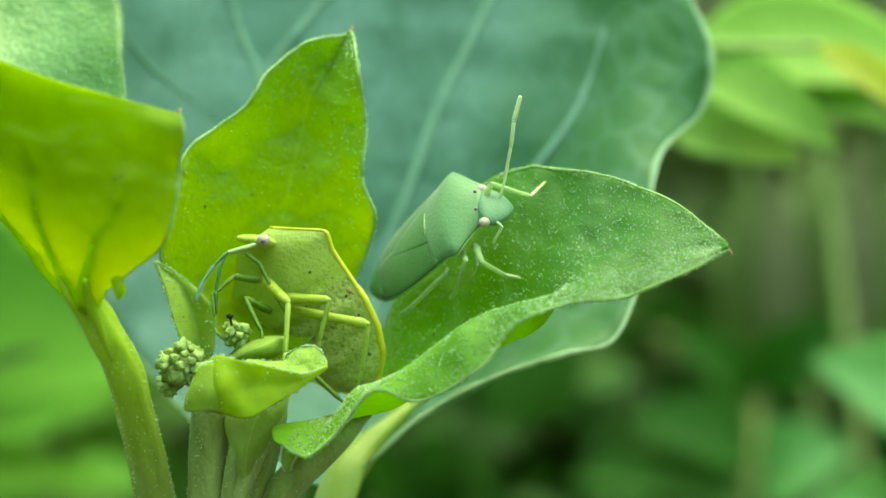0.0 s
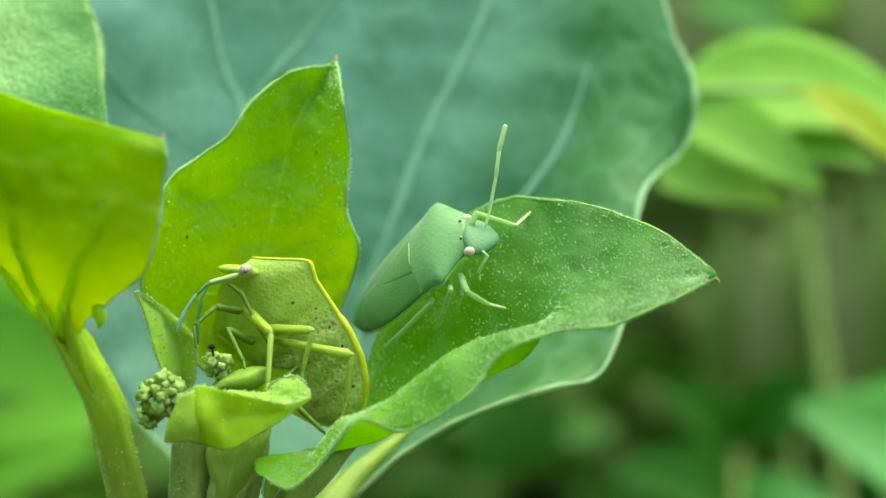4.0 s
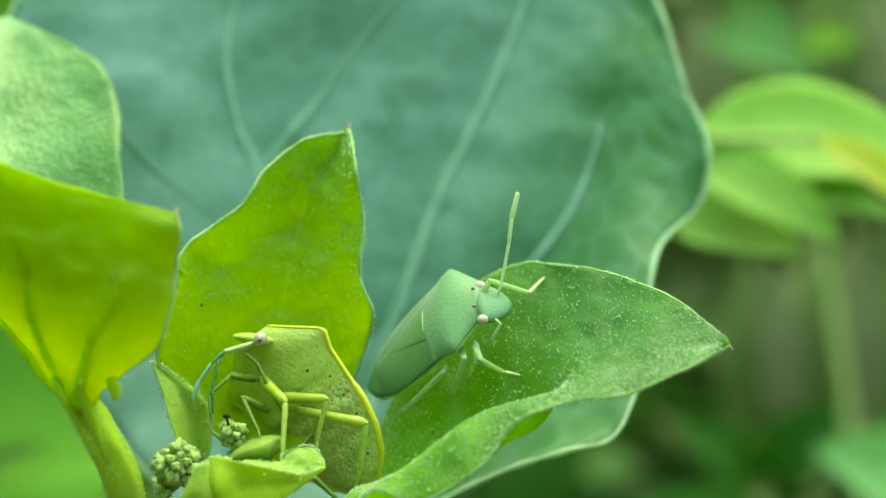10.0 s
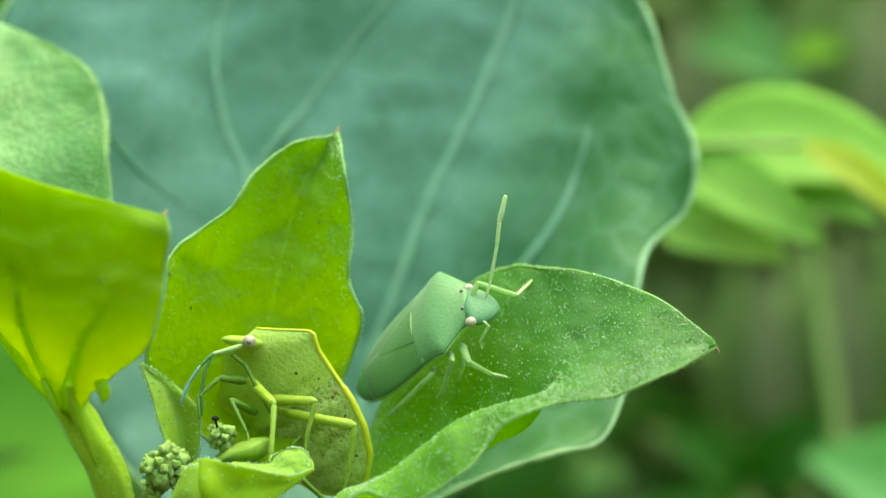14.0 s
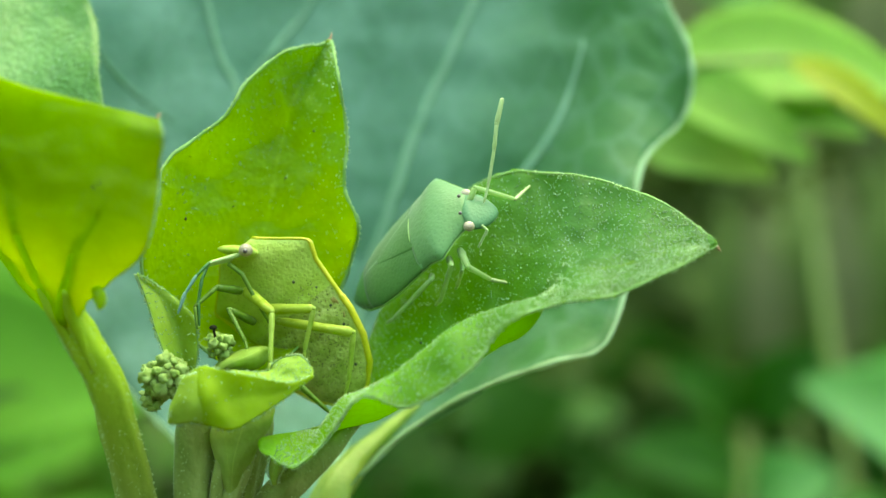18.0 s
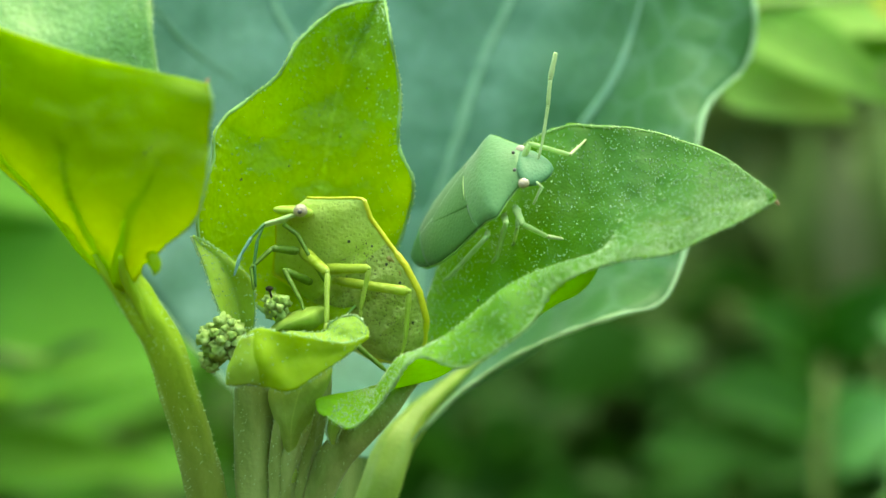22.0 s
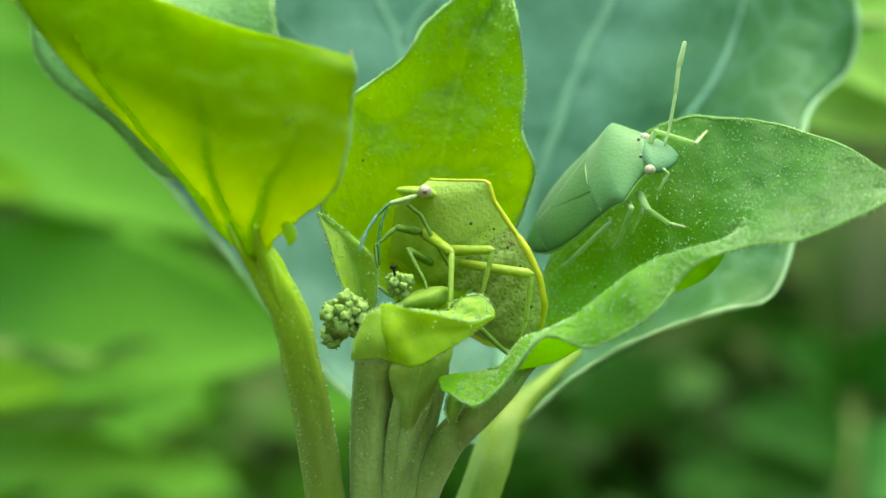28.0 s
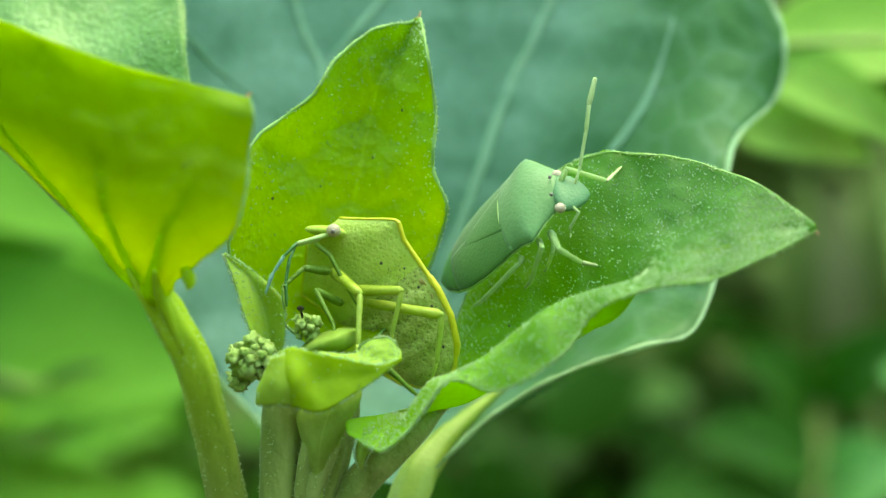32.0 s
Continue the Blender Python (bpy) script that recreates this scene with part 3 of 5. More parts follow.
# large blue-green leaf behind the shoot
BIG_VEINS = [[(0.42, 0.71), (0.5, 0.745), (0.56, 0.755), (0.635, 0.75)], [(0.43, 0.31), (0.545, 0.274), (0.61, 0.245), (0.73, 0.21), (0.85, 0.2)],
             [(0.55, 0.28), (0.6, 0.3), (0.65, 0.32), (0.78, 0.37)]]
big_blade = Blade([
    [(-10.7, 10.0, -16.9), (-10.3, 10.0, -17.0), (-10.0, 10.0, -17.0), (-9.6, 10.0, -16.9), (-9.2, 10.0, -16.7)],
    [(-18.4, 20.0, -17.1), (-14.2, 22.0, -15.0), (-10.2, 22.8, -14.6), (-6.6, 17.4, -13.6), (-3.9, 12.0, -11.7)],
    [(-23.1, 23.5, -14.1), (-18.8, 28.5, -10.9), (-10.2, 30.2, -9.5), (-0.4, 20.6, -9.7), (1.8, 13.0, -8.6)],
    [(-27.8, 24.5, -9.6), (-19.2, 30.5, -5.5), (-9.8, 32.6, -3.6), (1.6, 25.8, -4.4), (6.9, 14.0, -7.1)],
    [(-33.0, 24.0, -3.0), (-21.2, 30.0, 1.4), (-8.3, 32.6, 2.4), (3.8, 28.8, 2.5), (10.9, 16.0, -5.8)],
    [(-37.6, 24.0, 2.2), (-22.4, 29.0, 7.8), (-6.1, 32.0, 8.4), (5.7, 29.0, 8.3), (13.3, 20.0, 0.9)],
    [(-42.5, 24.0, 8.8), (-21.7, 29.0, 15.9), (-3.5, 32.0, 15.5), (8.3, 29.0, 14.3), (14.6, 25.0, 8.6)],
    [(-42.0, 24.0, 20.9), (-20.8, 29.0, 21.9), (-0.0, 32.0, 22.6), (10.4, 29.0, 20.7), (18.6, 28.0, 13.3)],
    [(-40.4, 25.0, 28.4), (-19.0, 29.0, 29.4), (2.9, 32.0, 30.2), (11.8, 30.0, 26.8), (19.1, 28.0, 18.6)],
    [(-34.9, 26.0, 37.0), (-14.6, 29.0, 37.4), (4.8, 32.0, 37.3), (12.3, 31.0, 32.5), (17.3, 29.0, 23.2)],
    [(-19.7, 28.0, 44.1), (-5.3, 29.0, 43.4), (5.9, 31.0, 43.1), (10.7, 31.0, 40.1), (14.9, 30.0, 31.3)],
    [(5.8, 30.0, 47.8), (6.0, 30.0, 47.9), (6.1, 30.0, 48.0), (6.3, 30.0, 47.9), (6.5, 30.0, 47.7)],
], ripple=0.5, seed=1.0, creases=[[(0.05, 0.5), (0.4, 0.5), (0.7, 0.5), (0.97, 0.5)], *BIG_VEINS], sink=1.5, spread=3.4)
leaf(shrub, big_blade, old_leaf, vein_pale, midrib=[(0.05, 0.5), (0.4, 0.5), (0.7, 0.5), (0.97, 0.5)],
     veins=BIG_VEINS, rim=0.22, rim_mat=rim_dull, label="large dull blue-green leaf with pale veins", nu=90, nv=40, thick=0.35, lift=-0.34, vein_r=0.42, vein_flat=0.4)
# thin dark tube in place of a fold, with the fold's shade as its colour
part("crease", tube(big_blade.line([(0.63, 0.12), (0.6, 0.14), (0.54, 0.19), (0.49, 0.25)], 16, -0.12), smooth_radii([0.05, 0.16, 0.14, 0.04], 16), 6), crease_shade, shrub, "crease across the large leaf, its shade painted as a dark line")

# shiny pale leaf
pale_blade = Blade([
    [(-27.8, 5.0, -2.7), (-27.6, 5.0, -2.6), (-27.3, 5.0, -2.5), (-27.1, 5.0, -2.5), (-26.8, 5.0, -2.4)],
    [(-30.6, 4.8, 1.5), (-30.4, 5.0, 0.6), (-29.8, 7.0, 1.7), (-28.1, 7.0, 2.5), (-26.2, 6.0, 3.3)],
    [(-34.2, 5.8, 2.7), (-33.3, 5.0, 4.8), (-32.0, 7.0, 7.0), (-28.6, 7.0, 8.3), (-25.3, 6.0, 9.1)],
    [(-38.0, 6.8, 6.2), (-36.4, 5.0, 9.7), (-33.7, 8.0, 12.6), (-29.9, 8.0, 13.4), (-26.0, 7.0, 13.7)],
    [(-44.8, 8.8, 12.1), (-40.2, 9.0, 16.0), (-35.5, 11.0, 18.1), (-31.4, 11.0, 18.6), (-27.2, 10.0, 18.9)],
    [(-44.2, 10.0, 21.8), (-40.6, 12.0, 22.6), (-37.1, 14.0, 23.3), (-33.7, 14.0, 23.6), (-30.1, 13.0, 23.1)],
    [(-38.9, 17.0, 27.2), (-38.7, 17.0, 27.3), (-38.5, 17.0, 27.3), (-38.2, 17.0, 27.3), (-37.9, 17.0, 27.2)],
], ripple=0.3, seed=2.0)
leaf(shrub, pale_blade, pale_leaf, vein_soft, midrib=[(0.05, 0.5), (0.5, 0.5), (0.97, 0.5)],
     veins=[[(0.3, 0.5), (0.45, 0.7), (0.55, 0.88)], [(0.5, 0.5), (0.66, 0.7), (0.75, 0.88)], [(0.3, 0.5), (0.5, 0.3), (0.6, 0.12)]],
     rim=0.06, label="shiny light green leaf with sunken veins", fuzz=500, fuzz_side=-1, nu=60, nv=32, lift=0.0, vein_r=0.12, vein_flat=0.4)

# yellow-green leaf seen from below
LEFT_VEINS = [[(0.1, 0.35), (0.202, 0.2), (0.314, 0.14), (0.469, 0.25), (0.571, 0.34), (0.64, 0.36)], [(0.1, 0.5), (0.221, 0.42), (0.28, 0.47), (0.366, 0.55), (0.451, 0.66), (0.554, 0.78)], [(0.16, 0.1), (0.314, 0.03), (0.571, 0.05), (0.794, 0.1)]]
left_blade = Blade([
    [(-25.0, -5.3, -4.2), (-24.4, -6.2, -4.4), (-23.8, -6.6, -4.5), (-23.4, -6.3, -4.4), (-23.2, -5.4, -4.1)],
    [(-25.9, -5.8, -2.8), (-24.8, -7.3, -3.1), (-24.1, -7.9, -3.2), (-23.5, -7.6, -3.1), (-23.2, -6.4, -2.6)],
    [(-26.9, -6.0, -1.9), (-24.7, -8.0, -1.3), (-23.2, -9.0, -0.9), (-22.3, -9.0, -1.2), (-21.9, -8.0, -1.8)],
    [(-29.1, -7.0, 1.2), (-26.1, -9.5, 1.5), (-23.3, -10.5, 1.9), (-20.9, -10.5, 1.2), (-18.7, -10.0, 0.6)],
    [(-32.5, -8.0, 4.7), (-28.2, -10.0, 5.0), (-24.3, -11.0, 4.8), (-20.8, -11.0, 4.3), (-17.8, -10.5, 3.3)],
    [(-35.8, -9.0, 8.1), (-30.5, -10.5, 8.0), (-25.6, -11.5, 7.1), (-21.4, -11.5, 6.5), (-17.7, -10.5, 5.4)],
    [(-38.7, -10.0, 11.9), (-32.6, -11.0, 11.1), (-26.9, -12.0, 9.5), (-21.7, -12.0, 8.3), (-17.3, -11.0, 7.3)],
    [(-40.8, -11.2, 15.5), (-33.6, -11.6, 13.6), (-27.4, -12.3, 11.2), (-21.8, -12.1, 9.6), (-17.6, -10.6, 8.6)],
], ripple=0.45, seed=3.0, teeth=0.1, creases=LEFT_VEINS, sink=-0.35, spread=1.2)
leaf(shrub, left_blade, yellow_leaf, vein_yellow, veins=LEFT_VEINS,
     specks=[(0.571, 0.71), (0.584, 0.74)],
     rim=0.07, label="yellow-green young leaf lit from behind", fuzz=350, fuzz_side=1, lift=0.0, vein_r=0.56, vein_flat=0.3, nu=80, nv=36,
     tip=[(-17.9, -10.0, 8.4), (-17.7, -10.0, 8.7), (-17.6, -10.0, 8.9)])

fold_blade = Blade([
    [(-41.4, -10.2, 15.5), (-34.0, -10.6, 13.5), (-27.7, -11.3, 11.1), (-22.0, -11.1, 9.5), (-17.8, -9.6, 8.5)],
    [(-41.1, -9.0, 14.1), (-34.3, -9.2, 11.7), (-28.4, -9.6, 9.0), (-23.0, -9.6, 7.7), (-18.0, -9.4, 6.9)],
    [(-40.6, -8.4, 12.8), (-34.0, -8.4, 10.4), (-28.1, -8.6, 7.4), (-23.3, -8.6, 6.5), (-18.3, -9.4, 3.9)],
], ripple=0.3, seed=3.7, teeth=0.1)
leaf(shrub, fold_blade, fold_leaf, vein_yellow, label="folded back upper half of the yellow-green leaf", nu=24, nv=40)

# young leaf behind the buds
mid_blade = Blade([
    [(-15.1, 1.0, -7.2), (-14.7, 2.0, -7.3), (-14.1, 3.0, -7.3), (-13.1, 2.0, -7.2), (-12.4, 1.0, -7.2)],
    [(-20.4, 2.0, -2.7), (-18.2, 6.0, -3.1), (-14.8, 8.0, -3.5), (-11.0, 7.5, -3.0), (-8.8, 6.5, -2.1)],
    [(-21.3, 1.0, 0.4), (-18.3, 6.0, 0.6), (-14.4, 7.5, 0.3), (-10.2, 7.0, 0.7), (-7.5, 6.0, 0.8)],
    [(-20.2, 1.0, 4.1), (-17.7, 5.0, 4.2), (-13.6, 6.5, 4.4), (-9.7, 6.0, 4.4), (-6.9, 4.5, 2.9)],
    [(-19.5, 1.5, 7.4), (-17.0, 5.0, 7.1), (-12.9, 6.5, 7.6), (-9.7, 5.5, 7.6), (-7.8, 4.0, 5.4)],
    [(-15.8, 3.0, 10.5), (-14.2, 5.0, 10.1), (-12.2, 6.5, 10.7), (-9.5, 5.0, 10.0), (-7.6, 3.5, 8.8)],
    [(-14.5, 3.5, 12.9), (-12.7, 5.5, 13.0), (-11.1, 6.5, 13.4), (-9.3, 5.0, 12.8), (-8.0, 3.5, 12.2)],
    [(-12.0, 5.0, 15.3), (-11.0, 6.0, 15.2), (-10.1, 6.3, 15.1), (-9.4, 5.5, 14.9), (-8.5, 4.5, 14.6)],
    [(-9.3, 5.6, 16.1), (-9.2, 5.6, 16.2), (-9.1, 5.6, 16.2), (-9.0, 5.6, 16.2), (-8.9, 5.6, 16.1)],
], ripple=0.7, seed=4.0, teeth=0.16, creases=[[(0.05, 0.5), (0.5, 0.5), (0.97, 0.5)], [(0.3, 0.5), (0.42, 0.3), (0.5, 0.1)], [(0.5, 0.5), (0.62, 0.3), (0.7, 0.1)], [(0.25, 0.5), (0.36, 0.7), (0.45, 0.9)], [(0.45, 0.5), (0.55, 0.7), (0.64, 0.9)]], sink=0.5, spread=1.3)
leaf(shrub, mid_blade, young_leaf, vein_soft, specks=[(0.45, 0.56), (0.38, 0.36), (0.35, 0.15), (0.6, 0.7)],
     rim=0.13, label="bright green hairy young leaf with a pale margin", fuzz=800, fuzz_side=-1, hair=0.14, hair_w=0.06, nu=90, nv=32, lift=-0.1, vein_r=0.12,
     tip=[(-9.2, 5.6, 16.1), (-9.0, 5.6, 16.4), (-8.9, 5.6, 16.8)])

# leaf that carries a bug
right_blade = Blade([
    [(-9.4, 6.0, -11.6), (-9.9, 3.0, -11.4), (-11.2, 0.0, -11.2), (-12.7, -2.4, -11.4), (-12.6, -3.4, -12.0)],
    [(-8.6, 7.0, -9.9), (-8.2, 5.0, -10.3), (-8.5, 2.0, -10.9), (-9.6, -2.0, -11.5), (-10.2, -4.0, -13.0)],
    [(-7.3, 8.5, -7.5), (-6.8, 6.0, -8.9), (-5.4, 2.0, -10.4), (-7.3, -2.0, -8.9), (-7.8, -4.0, -10.8)],
    [(-6.2, 9.5, -4.2), (-5.1, 6.5, -6.5), (-2.7, 2.0, -9.0), (-4.7, -3.0, -8.0), (-5.8, -5.0, -8.6)],
    [(-4.4, 10.0, -0.4), (-2.7, 6.0, -4.0), (-0.0, 2.0, -7.6), (-2.1, -3.0, -6.0), (-2.9, -5.0, -9.3)],
    [(-1.7, 9.0, 3.4), (0.6, 5.0, -1.1), (2.6, 1.0, -5.6), (0.8, -3.0, -3.8), (0.9, -6.0, -7.1)],
    [(2.4, 7.0, 6.2), (3.7, 3.5, 1.3), (4.9, -0.6, -4.1), (3.4, -3.0, -3.0), (2.9, -6.0, -4.5)],
    [(6.4, 5.0, 6.4), (7.2, 2.0, 1.7), (7.0, -2.4, -1.0), (6.7, -4.0, -2.0), (6.2, -5.6, -2.9)],
    [(10.7, 3.0, 5.3), (10.5, 0.0, 1.7), (10.2, -2.8, -0.7), (10.0, -4.0, -1.6), (9.8, -5.2, -2.5)],
    [(13.9, 0.5, 3.6), (13.6, -1.5, 1.3), (13.5, -2.8, 0.2), (13.5, -3.6, -0.4), (13.5, -4.6, -1.0)],
    [(16.7, -3.0, 1.1), (16.7, -3.0, 1.0), (16.8, -3.0, 0.9), (16.8, -3.0, 0.9), (16.8, -3.0, 0.7)],
], ripple=0.4, seed=5.0, teeth=0.22, creases=[[(0.35, 0.5), (0.47, 0.3), (0.54, 0.08)], [(0.5, 0.5), (0.62, 0.28), (0.68, 0.08)], [(0.64, 0.5), (0.75, 0.28), (0.8, 0.1)], [(0.4, 0.5), (0.5, 0.7), (0.55, 0.9)], [(0.55, 0.5), (0.66, 0.72), (0.7, 0.9)]], sink=0.75, spread=1.6)
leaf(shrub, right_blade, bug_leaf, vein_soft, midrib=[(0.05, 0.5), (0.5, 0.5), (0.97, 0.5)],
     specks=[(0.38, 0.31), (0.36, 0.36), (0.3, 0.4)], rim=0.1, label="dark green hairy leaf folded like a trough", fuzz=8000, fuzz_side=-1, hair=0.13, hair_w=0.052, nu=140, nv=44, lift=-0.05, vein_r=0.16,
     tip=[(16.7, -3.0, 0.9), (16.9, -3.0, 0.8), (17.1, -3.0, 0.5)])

# small leaves round the buds
small_blade = Blade([
    [(-19.0, 0.0, -7.6), (-18.4, 1.0, -7.8), (-17.6, 0.0, -7.4)],
    [(-19.4, -1.0, -5.7), (-18.7, 1.0, -5.8), (-17.3, 0.0, -5.7)],
    [(-20.0, -1.0, -4.0), (-19.1, 1.0, -4.0), (-17.5, 0.0, -3.7)],
    [(-20.6, -1.0, -2.1), (-19.8, 0.5, -2.3), (-18.2, 0.5, -2.8)],
    [(-21.0, -1.0, -1.1), (-20.6, 0.0, -1.4), (-19.6, 0.5, -1.6)],
    [(-21.2, -1.0, -0.5), (-21.2, -1.0, -0.5), (-21.1, -1.0, -0.5)],
], ripple=0.2, seed=6.0, teeth=0.06)
leaf(shrub, small_blade, sprout_leaf, vein_soft, midrib=[(0.05, 0.5), (0.5, 0.5), (0.97, 0.5)], rim=0.05, label="small pale green young leaf", fuzz=150, fuzz_side=-1, nu=30, nv=16, vein_r=0.1)

front_blade = Blade([
    [(-18.0, -4.0, -8.6), (-18.2, -4.3, -9.3), (-18.4, -4.0, -10.1)],
    [(-17.4, -4.2, -7.4), (-17.1, -4.3, -8.8), (-17.1, -4.4, -10.0)],
    [(-16.2, -4.4, -6.6), (-15.7, -5.2, -8.4), (-15.5, -4.6, -10.4)],
    [(-14.7, -4.4, -6.9), (-14.5, -4.2, -8.7), (-14.0, -4.6, -10.6)],
    [(-12.7, -4.2, -7.3), (-12.6, -4.0, -8.5), (-12.3, -4.4, -9.6)],
    [(-10.7, -3.8, -7.7), (-10.6, -3.7, -8.1), (-10.6, -3.8, -8.5)],
    [(-9.3, -3.0, -7.3), (-9.2, -3.0, -7.3), (-9.3, -3.0, -7.5)],
], ripple=0.14, seed=7.0, teeth=0.05, freq=0.4)
leaf(shrub, front_blade, front_leaf, vein_yellow, veins=[[(0.05, 0.75), (0.4, 0.5), (0.9, 0.5)]], rim=0.03, label="small yellow-green leaf folded round the buds",
     fuzz=40, fuzz_side=-1, nu=44, nv=22, vein_r=0.1)
flap_blade = Blade([
    [(-18.0, -4.1, -8.6), (-18.2, -4.4, -9.3), (-18.4, -4.1, -10.2)],
    [(-17.4, -4.4, -7.4), (-17.5, -4.8, -8.8), (-17.6, -4.6, -10.2)],
    [(-16.6, -4.6, -7.1), (-16.6, -5.1, -8.8), (-16.7, -4.8, -10.1)],
    [(-15.9, -4.4, -7.1), (-15.5, -5.0, -8.8), (-15.6, -4.5, -10.3)],
], ripple=0.15, seed=7.3, teeth=0.05, freq=0.4)
leaf(shrub, flap_blade, flap_leaf, vein_soft, rim=0.0, label="pale folded over flap of a young leaf", fuzz=20, fuzz_side=-1, nu=24, nv=18)
lobe_blade = Blade([
    [(-14.6, -4.0, -7.1), (-14.5, -2.5, -7.0), (-14.3, -1.5, -7.1)],
    [(-12.4, -4.0, -7.5), (-12.4, -2.6, -7.2), (-12.4, -1.6, -7.0)],
    [(-10.9, -3.7, -7.7), (-11.3, -2.8, -7.0), (-11.6, -2.0, -6.3)],
    [(-9.9, -3.2, -7.5), (-10.0, -2.8, -6.7), (-10.3, -2.2, -6.0)],
    [(-9.2, -2.8, -7.3), (-9.3, -2.6, -6.9), (-9.5, -2.4, -6.6)],
], ripple=0.35, seed=7.6, teeth=0.1, freq=0.7)
leaf(shrub, lobe_blade, sprout_leaf, vein_soft, rim=0.05, label="pale hairy end of a folded young leaf", fuzz=130, fuzz_side=1, nu=30, nv=16)

bract_blade = Blade([
    [(-15.4, 0.8, -17.1), (-15.1, 0.5, -17.2), (-14.9, 0.8, -17.1)],
    [(-15.7, 0.2, -15.0), (-15.0, -0.3, -15.1), (-14.4, 0.2, -14.8)],
    [(-16.0, -0.7, -12.9), (-14.7, -1.3, -13.1), (-13.4, -0.4, -12.5)],
    [(-16.3, -1.0, -11.0), (-14.2, -1.7, -11.2), (-12.3, -0.6, -10.4)],
    [(-15.2, -0.4, -9.7), (-13.7, -0.8, -9.7), (-12.2, 0.0, -9.3)],
    [(-13.4, 0.4, -8.9), (-13.3, 0.4, -8.9), (-13.2, 0.4, -8.9)],
], ripple=0.25, seed=8.6, freq=0.6)
leaf(shrub, bract_blade, bract_leaf, vein_soft, label="small pale green bract between the stems", nu=24, nv=14, vein_r=0.08)
sheath_blade = Blade([
    [(-12.0, 0.0, -12.2), (-11.5, -0.4, -12.3), (-11.1, 0.0, -12.4)],
    [(-12.4, -0.2, -12.9), (-11.9, -1.0, -13.1), (-11.5, -0.4, -13.3)],
    [(-12.5, -0.3, -13.7), (-12.1, -1.0, -13.8), (-11.8, -0.5, -13.9)],
    [(-12.2, -0.4, -14.5), (-12.1, -0.5, -14.5), (-12.0, -0.4, -14.5)],
], ripple=0.2, seed=8.9, freq=0.6)
leaf(shrub, sheath_blade, bract_leaf, vein_soft, label="small pale sheath at the leaf stalk", nu=18, nv=10, fuzz=60, fuzz_side=-1)

oval_blade = Blade([
    [(-16.7, 0.0, -7.2), (-16.3, -1.0, -7.3), (-16.1, 0.0, -7.5)],
    [(-15.7, 0.0, -6.2), (-14.8, -2.0, -6.5), (-14.2, -1.0, -7.2)],
    [(-14.4, 0.0, -5.6), (-13.5, -2.0, -6.0), (-12.9, -1.0, -6.7)],
    [(-13.2, 0.0, -5.4), (-12.8, -1.0, -5.6), (-12.5, 0.0, -6.1)],
    [(-12.5, 0.0, -5.5), (-12.5, 0.0, -5.6), (-12.4, 0.0, -5.7)],
], ripple=0.1, seed=8.0)
leaf(shrub, oval_blade, bract_leaf, vein_soft, midrib=[(0.05, 0.5), (0.5, 0.5), (0.95, 0.5)], label="small rounded young leaf", nu=20, nv=12, vein_r=0.07, thick=0.22)


# flower buds in the leaf axils
def bud_cluster(centre, spread, count, seed, size):
    rng = random.Random(seed)
    holder = bmesh.new()
    ball(holder, Vector(centre), spread * 0.62, rings=8, segments=12)
    cluster = part("flower_bud_cluster", holder, bud_green, shrub, "tight cluster of pale green flower buds")
    for k in range(count):
        h = 1 - 2 * (k + 0.5) / count
        a = 2.39996 * k
        d = Vector((math.sqrt(1 - h * h) * math.cos(a), math.sqrt(1 - h * h) * math.sin(a), h))
        bm = bmesh.new()
        r = size * rng.choice((0.65, 0.85, 1.0, 1.3))
        c = Vector(centre) + d * spread * rng.uniform(0.6, 0.95)
        turn = d.to_track_quat("Z", "Y").to_matrix().to_4x4()
        ball(bm, c, r, (1, 1, 1.15), turn, 7, 10)
        for v in bm.verts:
            q = turn.to_3x3().inverted() @ (v.co - c)
            ang = math.atan2(q.y, q.x)
            if q.z > r * 0.3:
                v.co -= d * r * 0.5 * (0.5 + 0.5 * math.cos(4 * ang))
            v.co += (v.co - c) * 0.85 * noise.noise(v.co * (1.6 / size) + Vector((seed, k, 0)))
        part("bud", bm, bud_green, cluster)


bud_cluster((-19.4, -1.0, -7.4), 1.6, 46, 1, 0.36)
bud_cluster((-15.7, -0.5, -5.3), 0.92, 20, 2, 0.28)
bud_cluster((-20.2, -0.5, -8.8), 0.75, 12, 3, 0.32)
withered = ball(bmesh.new(), Vector((-16.1, -1.0, -4.1)), 0.24, (1.1, 0.8, 0.75))
tube([Vector((-16.1, -1.0, -4.1)), Vector((-16.0, -0.7, -4.8))], 0.09, 6, withered)
part("withered_bud", withered, skin_material("withered", (0.01, 0.012, 0.005), (0.025, 0.025, 0.01), 0.8, spec=0.15), shrub, "tiny blackened bud")
lobe = tube(smooth([(-22.2, -8.1, -1.5), (-21.7, -8.5, -2.1), (-21.6, -8.5, -2.6), (-21.8, -8.3, -3.0)], 10), smooth_radii([0.25, 0.42, 0.35, 0.06], 10), 10, flat=((0, 1, 0), 0.5))
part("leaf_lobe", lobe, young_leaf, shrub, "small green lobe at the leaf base")


